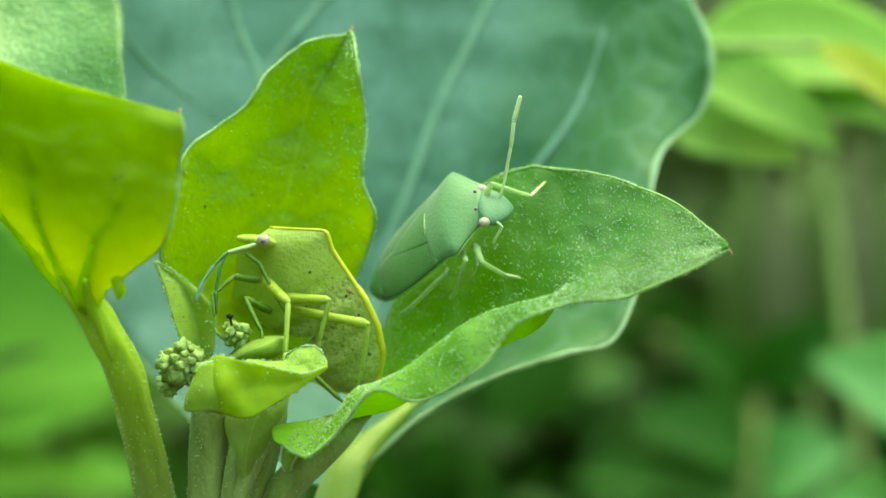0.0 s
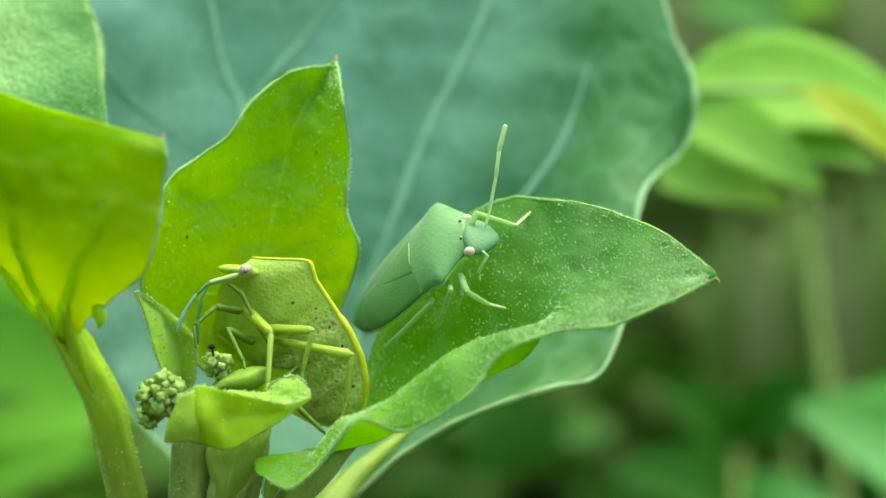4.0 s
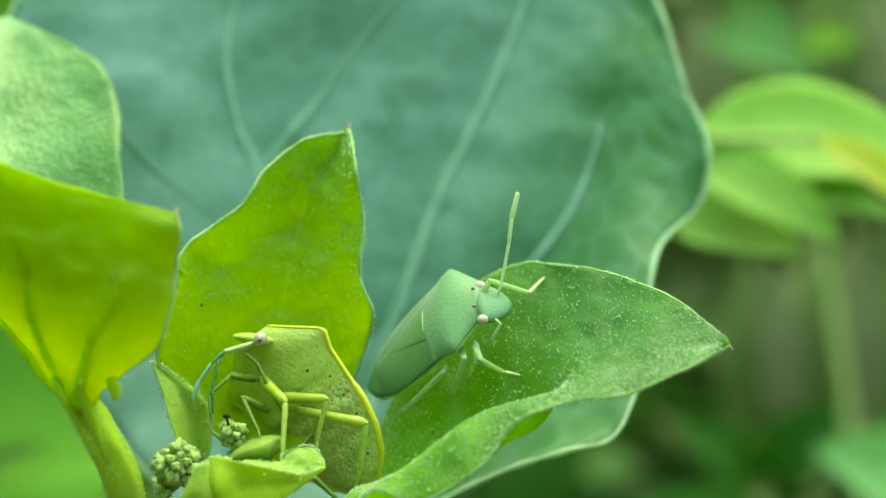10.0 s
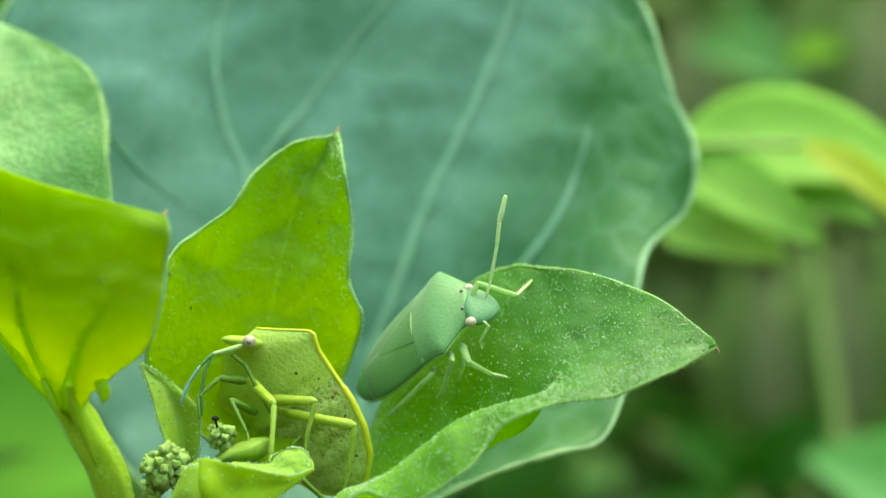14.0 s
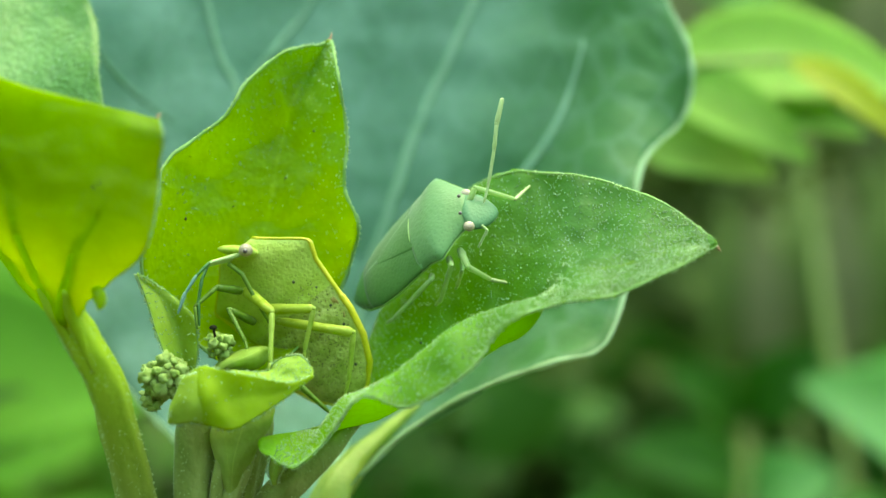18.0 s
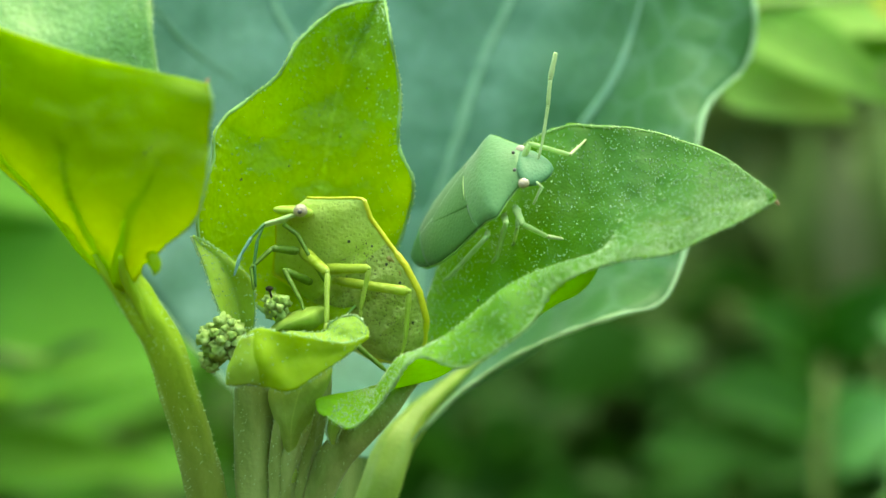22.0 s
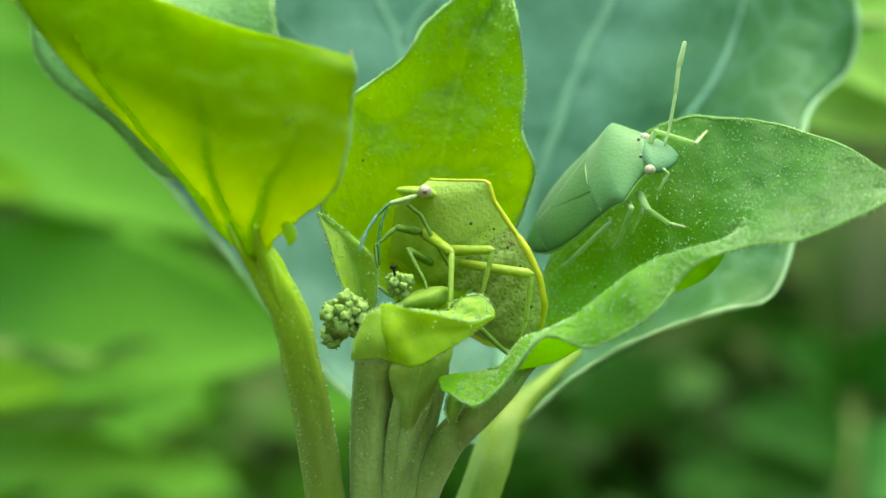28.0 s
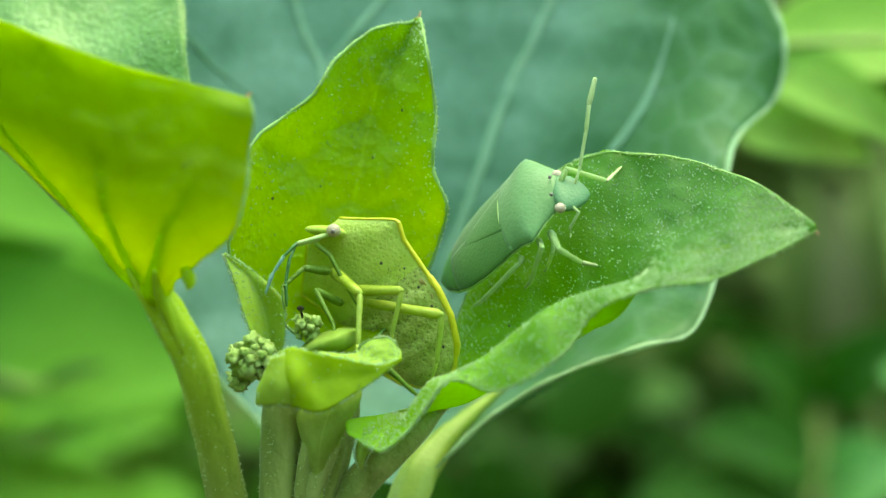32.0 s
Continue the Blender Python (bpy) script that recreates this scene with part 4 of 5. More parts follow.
# ---------------------------------------------------------------- the bugs
bug_back = skin_material("bug_back", (0.05, 0.155, 0.034), (0.075, 0.195, 0.056), 0.5, coarse=300.0, fine=3600.0, bump=0.16, pits=0.2, spec=0.35, sheen=0.2)
bug_wing = skin_material("bug_wing", (0.036, 0.128, 0.019), (0.058, 0.166, 0.035), 0.45, coarse=250.0, fine=4200.0, bump=0.16, pits=0.22, spec=0.35, sheen=0.15)
bug_head = skin_material("bug_head", (0.06, 0.17, 0.065), (0.085, 0.205, 0.09), 0.55, coarse=400.0, fine=4500.0, bump=0.16, pits=0.15, spec=0.35)
bug_film = skin_material("bug_film", (0.07, 0.2, 0.04), (0.1, 0.25, 0.06), 0.45, coarse=600.0, fine=3000.0, bump=0.2)
bug_belly = skin_material("bug_belly", (0.33, 0.46, 0.055), (0.48, 0.6, 0.13), 0.5, coarse=520.0, fine=3800.0, bump=0.35, pits=0.35, thin=0.05, spec=0.35)
bug_belly_back = skin_material("bug_belly_back", (0.25, 0.33, 0.05), (0.5, 0.57, 0.17), 0.5, coarse=1100.0, fine=3000.0, bump=0.8, pits=0.6, thin=0.05, spec=0.35)
bug_pit = skin_material("bug_pit", (0.1, 0.11, 0.02), (0.17, 0.17, 0.04), 0.6)
bug_stain = skin_material("bug_stain", (0.2, 0.16, 0.03), (0.34, 0.28, 0.06), 0.5, coarse=2500.0, fine=5000.0, bump=0.5)
bug_rim = skin_material("bug_rim", (0.46, 0.46, 0.02), (0.6, 0.57, 0.05), 0.4, coarse=700.0, clear=0.15)
bug_rim_green = skin_material("bug_rim_green", (0.13, 0.3, 0.04), (0.2, 0.38, 0.07), 0.45, clear=0.1)
bug_leg = skin_material("bug_leg", (0.3, 0.43, 0.05), (0.42, 0.54, 0.09), 0.5, coarse=1500.0, clear=0.08, thin=0.3)
bug_leg_yellow = skin_material("bug_leg_yellow", (0.31, 0.42, 0.025), (0.42, 0.53, 0.07), 0.5, coarse=1500.0, clear=0.08, thin=0.3)
bug_leg_pale = skin_material("bug_leg_pale", (0.42, 0.6, 0.24), (0.54, 0.7, 0.34), 0.5, coarse=1500.0, clear=0.05, thin=0.6)
# beak tone; also puts the far-side legs' shade into their colour
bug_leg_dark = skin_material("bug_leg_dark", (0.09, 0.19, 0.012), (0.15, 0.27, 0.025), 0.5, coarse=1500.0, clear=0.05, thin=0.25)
bug_eye = skin_material("bug_eye", (0.36, 0.29, 0.19), (0.46, 0.38, 0.28), 0.35, coarse=900.0, fine=9000.0, bump=0.3, clear=0.2)
bug_pupil = skin_material("bug_pupil", (0.05, 0.04, 0.04), (0.1, 0.08, 0.08), 0.3, clear=0.4)
bug_foot = skin_material("bug_foot", (0.32, 0.4, 0.16), (0.38, 0.44, 0.2), 0.5)
antenna_pale = skin_material("antenna_pale", (0.38, 0.53, 0.2), (0.5, 0.62, 0.3), 0.5, thin=0.25)
antenna_blue = skin_material("antenna_blue", (0.08, 0.2, 0.14), (0.13, 0.26, 0.22), 0.45)
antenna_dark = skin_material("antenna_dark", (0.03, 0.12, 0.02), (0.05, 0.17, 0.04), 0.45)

HALF = [np.array(p, float) for p in ((-7.0, 0.5), (-6.4, 1.5), (-5.4, 2.6), (-3.8, 3.5), (-2.0, 3.95), (0.0, 4.05), (1.6, 4.15), (2.2, 4.42), (2.6, 4.6), (2.85, 4.55), (3.15, 4.15), (4.0, 2.9), (4.7, 1.95), (5.0, 1.6))]


def half_width(x):
    for a, b in zip(HALF, HALF[1:]):
        if x <= b[0]:
            f = (x - a[0]) / (b[0] - a[0])
            f = max(0.0, f)
            return a[1] + (b[1] - a[1]) * f
    return HALF[-1][1]


def bend(x, droop):
    """How far the fore body nods below the plane of the margin."""
    return -droop * max(0.0, x - 2.0) ** 2


def back_height(x, y):
    """The back of the body over the plane of its margin."""
    w = half_width(x)
    ends = max(0.0, 1 - ((x - 0.2) / 7.6) ** 4)
    return 0.95 * ends * max(0.0, 1 - (y / w) ** 2) ** 0.75


def belly_depth(x, y):
    w = half_width(x)
    ends = max(0.05, 1 - ((x + 0.4) / 7.4) ** 4)
    return 2.1 * ends * max(0.0, 1 - abs(y / w) ** 2.4)


def bug_patch(m, droop, x0, x1, low, high, lift, nx=24, ny=16, thick=0.22):
    """A plate of the back between x0 and x1, from low(x) to high(x) across."""
    bm = bmesh.new()
    sheets = []
    for up in (lift, lift - thick):
        sheet = []
        for i in range(nx + 1):
            x = x0 + (x1 - x0) * i / nx
            a, b = low(x), high(x)
            row = []
            for j in range(ny + 1):
                y = a + (b - a) * j / ny
                rim = min(1.0, min(i, nx - i) / 2.0, min(j, ny - j) / 2.0)
                z = back_height(x, y) + up - (0.0 if up != lift else 0.006 * (1 - rim))
                row.append(bm.verts.new(m @ Vector((x, y, z + bend(x, droop)))))
            sheet.append(row)
        sheets.append(sheet)
        for i in range(nx):
            for j in range(ny):
                bm.faces.new((sheet[i][j], sheet[i + 1][j], sheet[i + 1][j + 1], sheet[i][j + 1]))
    a, b = sheets
    loop = [(i, 0) for i in range(nx)] + [(nx, j) for j in range(ny)] + [(i, ny) for i in range(nx, 0, -1)] + [(0, j) for j in range(ny, 0, -1)]
    for (i, j), (k, l) in zip(loop, loop[1:] + loop[:1]):
        bm.faces.new((a[i][j], a[k][l], b[k][l], b[i][j]))
    return bm


def limb(parent, name, joints, radii, materials, pieces, label=""):
    """A leg or an antenna: straight, slightly swollen pieces end to end; the first carries the others."""
    first = None
    for k, (a, b) in enumerate(zip(joints, joints[1:])):
        a, b = Vector(a), Vector(b)
        r0, r1 = radii[k]
        line = [a.lerp(b, f) for f in (0, 0.06, 0.25, 0.5, 0.75, 0.94, 1.0)]
        bm = tube(line, [r0 * 0.6, r0, (r0 * 2.4 + r1) / 3.1, (r0 + r1) / 2, (r0 + r1 * 2) / 3, r1, r1 * 0.6], 8)
        ball(bm, a, r0 * 0.95, rings=5, segments=8)
        if first is None:
            first = part(name, bm, materials[k], parent, label)
        else:
            part(pieces[k], bm, materials[k], first)
    return first


def shield_bug(base, m, eye_at, eye_side, head_turn, label, margin_mat, belly_mats, head_mat, droop, scale=1.0, wide=1.0, rim=0.15, head_size=(1.0, 1.0, 1.0)):
    bug = thing("shield_bug", base, label, "insect", group="shield bugs on the shoot")
    m = m @ Matrix.Diagonal((scale, scale * wide, scale, 1))
    # body with belly rings
    bm = bmesh.new()
    nx, ny = 60, 28
    rings = []
    depth = 0.45 if belly_mats[0] is bug_belly else 0.4
    for i in range(nx + 1):
        x = -7.0 + 12.0 * i / nx
        w = half_width(x)
        ring = []
        for j in range(ny + 1):
            y = w * math.cos(math.pi * j / ny)
            ring.append(m @ Vector((x, y, back_height(x, y) * 0.9 + bend(x, droop))))
        for j in range(1, ny):
            y = -w * math.cos(math.pi * j / ny)
            fold = 0.1 * math.cos(2 * math.pi * (x + 7) / 1.35) if x < 0.8 else 0.0
            ring.append(m @ Vector((x, y, -belly_depth(x, y) * depth * (1 + fold) + bend(x, droop))))
        rings.append([bm.verts.new(p) for p in ring])
    k = len(rings[0])
    for r, s in zip(rings, rings[1:]):
        for j in range(k):
            f = bm.faces.new((r[j], r[(j + 1) % k], s[(j + 1) % k], s[j]))
            f.material_index = 1 if r is rings[min(len(rings) - 2, rings.index(r))] and rings.index(r) < 34 else 0
    bm.faces.new(rings[0][::-1])
    bm.faces.new(rings[-1])
    part("body", bm, belly_mats, bug, "segmented belly with fine pits")
    if belly_mats[0] is bug_belly:
        for x, y, r in ((-5.0, 2.0, 0.1), (-3.9, 2.7, 0.11), (-2.6, 3.1, 0.11), (-1.2, 3.2, 0.1), (0.2, 3.2, 0.08), (1.3, 2.3, 0.12)):
            spot = ball(bmesh.new(), m @ Vector((x, y, -belly_depth(x, y) * depth + bend(x, droop))), r, rings=5, segments=8)
            part("spiracle", spot, speck_dark, bug, "tiny dark breathing hole")
        rng = random.Random(12)
        for x, y, r in ((-1.2, 3.35, 0.42), (-0.7, 3.0, 0.25), (-2.0, 3.3, 0.3), (2.2, 0.9, 0.22)):
            spot = ball(bmesh.new(), Vector((0, 0, 0)), r, (1.3, 0.8, 0.22), rings=6, segments=10)
            turn = m.to_3x3().normalized().to_4x4()
            for v in spot.verts:
                v.co = m @ Vector((x, y, 0.12 - belly_depth(x, y) * depth + bend(x, droop))) + turn @ (v.co * (1 + 0.8 * noise.noise(v.co * 5 + Vector((x, y, 0)))))
            part("stain", spot, bug_stain, bug, "brownish stain on the belly")
        pits = bmesh.new()
        for k in range(420):
            x, y = rng.uniform(-5.8, 0.8), rng.uniform(-1.5, 3.6)
            if y > half_width(x) * 0.88 or noise.noise(Vector((x * 0.9, y * 0.9, 3.0))) < -0.12:
                continue
            ball(pits, m @ Vector((x, y, 0.015 - belly_depth(x, y) * depth * (1 + 0.1 * math.cos(2 * math.pi * (x + 7) / 1.35)) + bend(x, droop))), rng.uniform(0.03, 0.07), rings=3, segments=5)
        part("pits", pits, bug_pit, bug, "dark pits on the hind belly", kind="stuff")
    # back plates
    part("pronotum", bug_patch(m, droop, 0.75, 4.95, lambda x: -half_width(x) * 0.99, lambda x: half_width(x) * 0.995, 0.175), bug_back, bug, "pale green finely pitted pronotum")
    tri = lambda x: 2.35 * min(1.0, max(0.05, (x + 3.3) / 4.5)) ** 0.8
    part("scutellum", bug_patch(m, droop, -3.2, 1.0, lambda x: -tri(x), lambda x: tri(x), 0.172), bug_wing, bug, "green triangular scutellum")
    part("fore_wing", bug_patch(m, droop, -5.0, 1.0, lambda x: max(tri(x) - 0.5, 0.0) if x > -3.2 else 0.0, lambda x: half_width(x) * 0.985, 0.16), bug_wing, bug, "dull green leathery wing")
    part("fore_wing", bug_patch(m, droop, -5.0, 1.0, lambda x: -half_width(x) * 0.985, lambda x: -max(tri(x) - 0.5, -0.3) if x > -3.2 else 0.3, 0.164), bug_wing, bug, "dull green leathery wing")
    part("wing_film", bug_patch(m, droop, -7.0, -4.0, lambda x: -half_width(x) * 0.9, lambda x: half_width(x) * 0.9, 0.15), bug_film, bug, "smoky wing membrane")
    if belly_mats[0] is not bug_belly:
        line = [m @ Vector((0.72 - 0.12 * (y / 2.0) ** 2, y, back_height(0.72, y) + 0.16)) for y in [-1.3 + 2.6 * i / 16 for i in range(17)]]
        part("hind_line", tube(line, smooth_radii([0.02, 0.06, 0.06, 0.02], 16), 6), bug_leg_pale, bug, "pale hind edge of the pronotum")
    for sgn in (1, -1):
        line = [m @ Vector((x, sgn * half_width(x), 0.02 + bend(x, droop))) for x in [-7.0 + 12.0 * i / 60 for i in range(61)]]
        radii = [rim * scale * (1.45 if -6 < -7.0 + 12.0 * i / 60 < -1 else 1.0 if -7.0 + 12.0 * i / 60 < 2.6 else 0.6) for i in range(61)]
        part("body_margin", tube(line, radii, 8), margin_mat, bug, "smooth raised body margin")
    # head
    turn = head_turn @ Matrix.Diagonal((*head_size, 1))
    hm = m @ Matrix.Translation(m.inverted() @ Vector(eye_at) - turn @ Vector((0.55, eye_side * 1.42, 0.12))) @ turn
    bm = bmesh.new()
    bmesh.ops.create_uvsphere(bm, u_segments=20, v_segments=14, radius=1.0)
    for v in bm.verts:
        x, y, z = v.co
        narrow = 1.0 - 0.38 * max(0.0, x) ** 2
        v.co = hm @ Vector((0.9 + (1.55 if x > 0 else 0.75) * x, 1.5 * y * narrow, 0.5 * z - 0.12 * x))
    part("head", bm, head_mat, bug, "pale green flat head")
    for sgn in (1, -1):
        bm = ball(bmesh.new(), hm @ Vector((0.55, sgn * 1.42, 0.12)), (0.42 if belly_mats[0] is bug_belly else 0.36) * scale, (1.05, 0.95, 0.95), rings=12, segments=16)
        eye = part("eye", bm, bug_eye, bug, "round pale pinkish eye")
        ax = (hm.to_3x3() @ Vector((0.1, sgn * 0.3, -1 if belly_mats[0] is bug_belly else 1))).normalized()
        c = hm @ Vector((0.55, sgn * 1.42, 0.12))
        to_eye = (Vector((2.2, -92, 0)) - c).normalized()
        bm = ball(bmesh.new(), c + (to_eye * 0.8 + ax * 0.2).normalized() * 0.4 * scale, 0.15 * scale, rings=6, segments=10)
        if belly_mats[0] is bug_belly:
            part("pupil", bm, bug_pupil, eye, "dark spot in the eye")
        else:
            bm.free()
        if belly_mats[0] is bug_belly:
            continue
        oc = ball(bmesh.new(), hm @ Vector((0.05, sgn * 0.75, 0.58)), 0.13 * scale, rings=6, segments=10)
        part("ocellus", oc, bug_pupil, bug, "tiny black glossy simple eye")
    return bug, m, hm


def frame_matrix(centre, forward, left):
    f = Vector(forward).normalized()
    l = Vector(left)
    l = (l - f * l.dot(f)).normalized()
    n = f.cross(l)
    return Matrix(((f.x, l.x, n.x, centre[0]), (f.y, l.y, n.y, centre[1]), (f.z, l.z, n.z, centre[2]), (0, 0, 0, 1)))


LEG = ("femur", "tibia", "foot")

# bug that turns its belly to the open side
belly_bug, bm_, hm_ = shield_bug((-12.1, -1.0, -7.1), frame_matrix((-11.8, 4.0, -3.1), (-0.60, -0.1, 0.79), (0.66, -0.52, 0.52)), (-14.2, 0.6, 1.1), 1, pose(0, 0, 0, -62, 8, -44),
                                 "green shield bug with yellow margin clinging among buds", bug_rim, (bug_belly, bug_belly_back), bug_belly, 0.04, 1.12, 1.0, 0.15, (1.12, 0.62, 0.75))
part("beak", tube([Vector((-15.4, 0.6, 0.2)), Vector((-14.5, 0.9, -0.5)), Vector((-13.6, 0.9, -2.2)), Vector((-12.5, 0.8, -4.1))], [0.16, 0.16, 0.13, 0.06], 8), bug_leg_dark, belly_bug, "thin dark beak along the belly")
limb(belly_bug, "leg", [(-14.3, 2.0, -1.7), (-12.2, -0.8, -3.1), (-12.2, -1.6, -6.5), (-12.3, -1.8, -7.0)], [(0.42, 0.3), (0.2, 0.17), (0.16, 0.1)], [bug_leg_yellow, bug_leg, bug_leg], LEG, "yellow-green leg")
limb(belly_bug, "leg", [(-12.9, 2.0, -2.9), (-9.5, -0.2, -2.9), (-10.2, 0.3, -5.7), (-10.3, 0.6, -7.1)], [(0.4, 0.3), (0.17, 0.14), (0.12, 0.08)], [bug_leg_yellow, bug_leg, bug_leg], LEG, "yellow-green leg")
limb(belly_bug, "leg", [(-12.2, 2.2, -3.7), (-6.9, 0.2, -4.5), (-7.3, 1.0, -7.7), (-7.7, 1.4, -9.0)], [(0.3, 0.36), (0.2, 0.16), (0.12, 0.08)], [bug_leg_yellow, bug_leg, bug_leg], LEG, "yellow-green leg")
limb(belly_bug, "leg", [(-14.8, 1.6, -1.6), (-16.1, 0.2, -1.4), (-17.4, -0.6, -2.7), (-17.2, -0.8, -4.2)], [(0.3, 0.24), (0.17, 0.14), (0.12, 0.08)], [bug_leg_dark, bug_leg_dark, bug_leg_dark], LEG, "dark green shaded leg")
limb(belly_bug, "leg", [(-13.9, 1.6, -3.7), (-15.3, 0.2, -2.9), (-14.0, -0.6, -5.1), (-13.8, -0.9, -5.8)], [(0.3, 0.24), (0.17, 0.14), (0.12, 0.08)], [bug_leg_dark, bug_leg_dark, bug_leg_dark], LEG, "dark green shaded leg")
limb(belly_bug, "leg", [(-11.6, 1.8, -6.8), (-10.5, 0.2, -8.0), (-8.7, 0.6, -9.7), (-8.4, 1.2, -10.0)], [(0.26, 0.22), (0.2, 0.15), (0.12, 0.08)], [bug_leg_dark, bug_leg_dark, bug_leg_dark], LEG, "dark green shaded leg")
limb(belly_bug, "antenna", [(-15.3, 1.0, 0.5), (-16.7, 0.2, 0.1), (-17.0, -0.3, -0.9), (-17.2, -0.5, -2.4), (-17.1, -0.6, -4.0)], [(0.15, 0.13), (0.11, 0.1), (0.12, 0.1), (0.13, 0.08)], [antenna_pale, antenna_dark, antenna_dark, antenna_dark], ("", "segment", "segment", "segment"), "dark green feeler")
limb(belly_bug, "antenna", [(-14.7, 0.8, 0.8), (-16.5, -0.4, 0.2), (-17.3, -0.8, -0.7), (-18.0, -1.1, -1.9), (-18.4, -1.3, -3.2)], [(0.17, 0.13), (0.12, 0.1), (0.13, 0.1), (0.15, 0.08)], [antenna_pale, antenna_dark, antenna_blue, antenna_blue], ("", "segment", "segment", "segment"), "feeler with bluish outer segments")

# bug that shows its back
back_bug, bm_, hm_ = shield_bug((-1.8, 5.0, -4.0), frame_matrix((-2.9, 3.5, 1.7), (0.625, -0.54, 0.56), (-0.073, 0.675, 0.734)), (0.9, -0.2, 2.5), -1, pose(0, 0, 0, 0, 55, 0),
                                "pale green shield bug resting on a leaf", bug_rim_green, (bug_wing, bug_wing), bug_head, 0.16, 1.0, 0.87, 0.055, (1.12, 1.3, 1.12))
limb(back_bug, "leg", [(0.1, 1.5, 2.5), (1.3, 1.0, 5.2), (4.0, 1.2, 4.4), (5.1, 4.9, 5.7)], [(0.22, 0.2), (0.17, 0.14), (0.13, 0.08)], [bug_leg_pale, bug_leg_pale, bug_foot], LEG, "pale green leg")
limb(back_bug, "leg", [(0.3, 0.6, 0.9), (0.8, -0.6, -0.2), (2.3, 1.6, -1.0), (3.4, 2.2, -1.2)], [(0.26, 0.22), (0.19, 0.16), (0.15, 0.1)], [bug_leg_pale, bug_leg_pale, bug_foot], LEG, "pale green leg")
limb(back_bug, "leg", [(-0.5, 1.2, 0.4), (-0.3, -0.6, -0.1), (-1.1, 2.2, -2.3), (-1.5, 2.8, -2.7)], [(0.24, 0.2), (0.18, 0.16), (0.16, 0.1)], [bug_leg_pale, bug_leg_pale, bug_leg_pale], LEG, "pale green leg")
limb(back_bug, "leg", [(-1.7, 2.2, -0.7), (-1.7, 0.6, -1.0), (-4.5, 3.6, -3.6), (-5.0, 4.2, -3.9)], [(0.22, 0.18), (0.17, 0.15), (0.15, 0.1)], [bug_leg_pale, bug_leg_pale, bug_leg_pale], LEG, "pale green leg")
limb(back_bug, "leg", [(0.5, 1.0, 0.8), (0.4, 0.4, -0.4), (0.0, 4.8, -1.2), (-0.2, 5.2, -1.6)], [(0.18, 0.15), (0.14, 0.12), (0.1, 0.08)], [bug_leg_pale, bug_leg_pale, bug_leg_pale], LEG, "pale green leg")
limb(back_bug, "antenna", [(1.9, 0.5, 4.2), (2.2, 0.4, 5.3), (2.6, 0.2, 7.6), (2.8, 0.1, 9.4), (3.2, 0.0, 11.1)], [(0.09, 0.09), (0.1, 0.12), (0.13, 0.14), (0.18, 0.15)], [antenna_pale] * 4, ("", "segment", "segment", "segment"), "pale jointed feeler")
limb(back_bug, "antenna", [(1.8, -0.6, 2.5), (2.1, -0.6, 2.2), (1.5, 0.0, 1.1)], [(0.09, 0.09), (0.1, 0.08)], [antenna_pale] * 2, ("", "segment"), "pale jointed feeler")

# ---------------------------------------------------------------- plants further back
far_leaf = leaf_material("far_leaf", (0.1, 0.275, 0.025), (0.135, 0.33, 0.04), (0.2, 0.5, 0.03), 0.5, 0.6, spec=0.12, coarse=40.0, fine=400.0)
lime_leaf = leaf_material("lime_leaf", (0.25, 0.44, 0.085), (0.31, 0.5, 0.115), (0.46, 0.77, 0.14), 0.5, 0.6, spec=0.15, coarse=40.0, fine=400.0)
spot_leaf = leaf_material("spot_leaf", (0.13, 0.28, 0.015), (0.17, 0.33, 0.025), (0.3, 0.6, 0.03), 0.5, 0.6, spec=0.12, coarse=40.0, fine=400.0)
dark_slot = leaf_material("dark_slot", (0.04, 0.1, 0.015), (0.06, 0.13, 0.02), (0.08, 0.2, 0.02), 0.35, 0.6, spec=0.12, coarse=40.0, fine=400.0)
wilted = leaf_material("wilted", (0.3, 0.38, 0.01), (0.38, 0.42, 0.012), (0.6, 0.7, 0.02), 0.5, 0.5, coarse=40.0, fine=400.0)
teal_leaf = leaf_material("teal_leaf", (0.065, 0.19, 0.045), (0.095, 0.24, 0.065), (0.15, 0.45, 0.09), 0.45, 0.6, spec=0.12, coarse=40.0, fine=400.0)
olive_leaf = leaf_material("olive_leaf", (0.12, 0.19, 0.05), (0.18, 0.26, 0.08), (0.22, 0.36, 0.08), 0.45, 0.7, spec=0.1, coarse=30.0, fine=400.0)
dry_leaf = leaf_material("dry_leaf", (0.16, 0.19, 0.08), (0.23, 0.25, 0.12), (0.28, 0.34, 0.12), 0.4, 0.7, spec=0.1, coarse=30.0, fine=400.0)
# darker green copy with the leaves' shade put into its colour
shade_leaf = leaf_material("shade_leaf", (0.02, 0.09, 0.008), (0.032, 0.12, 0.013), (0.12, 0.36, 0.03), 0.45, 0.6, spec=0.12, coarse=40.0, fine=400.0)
bluish_leaf = leaf_material("bluish_leaf", (0.11, 0.3, 0.07), (0.16, 0.38, 0.11), (0.2, 0.6, 0.12), 0.45, 0.45, coarse=40.0, fine=400.0)
stalk_dry = skin_material("stalk_dry", (0.17, 0.18, 0.07), (0.24, 0.24, 0.11), 0.8, coarse=60.0, fine=500.0)


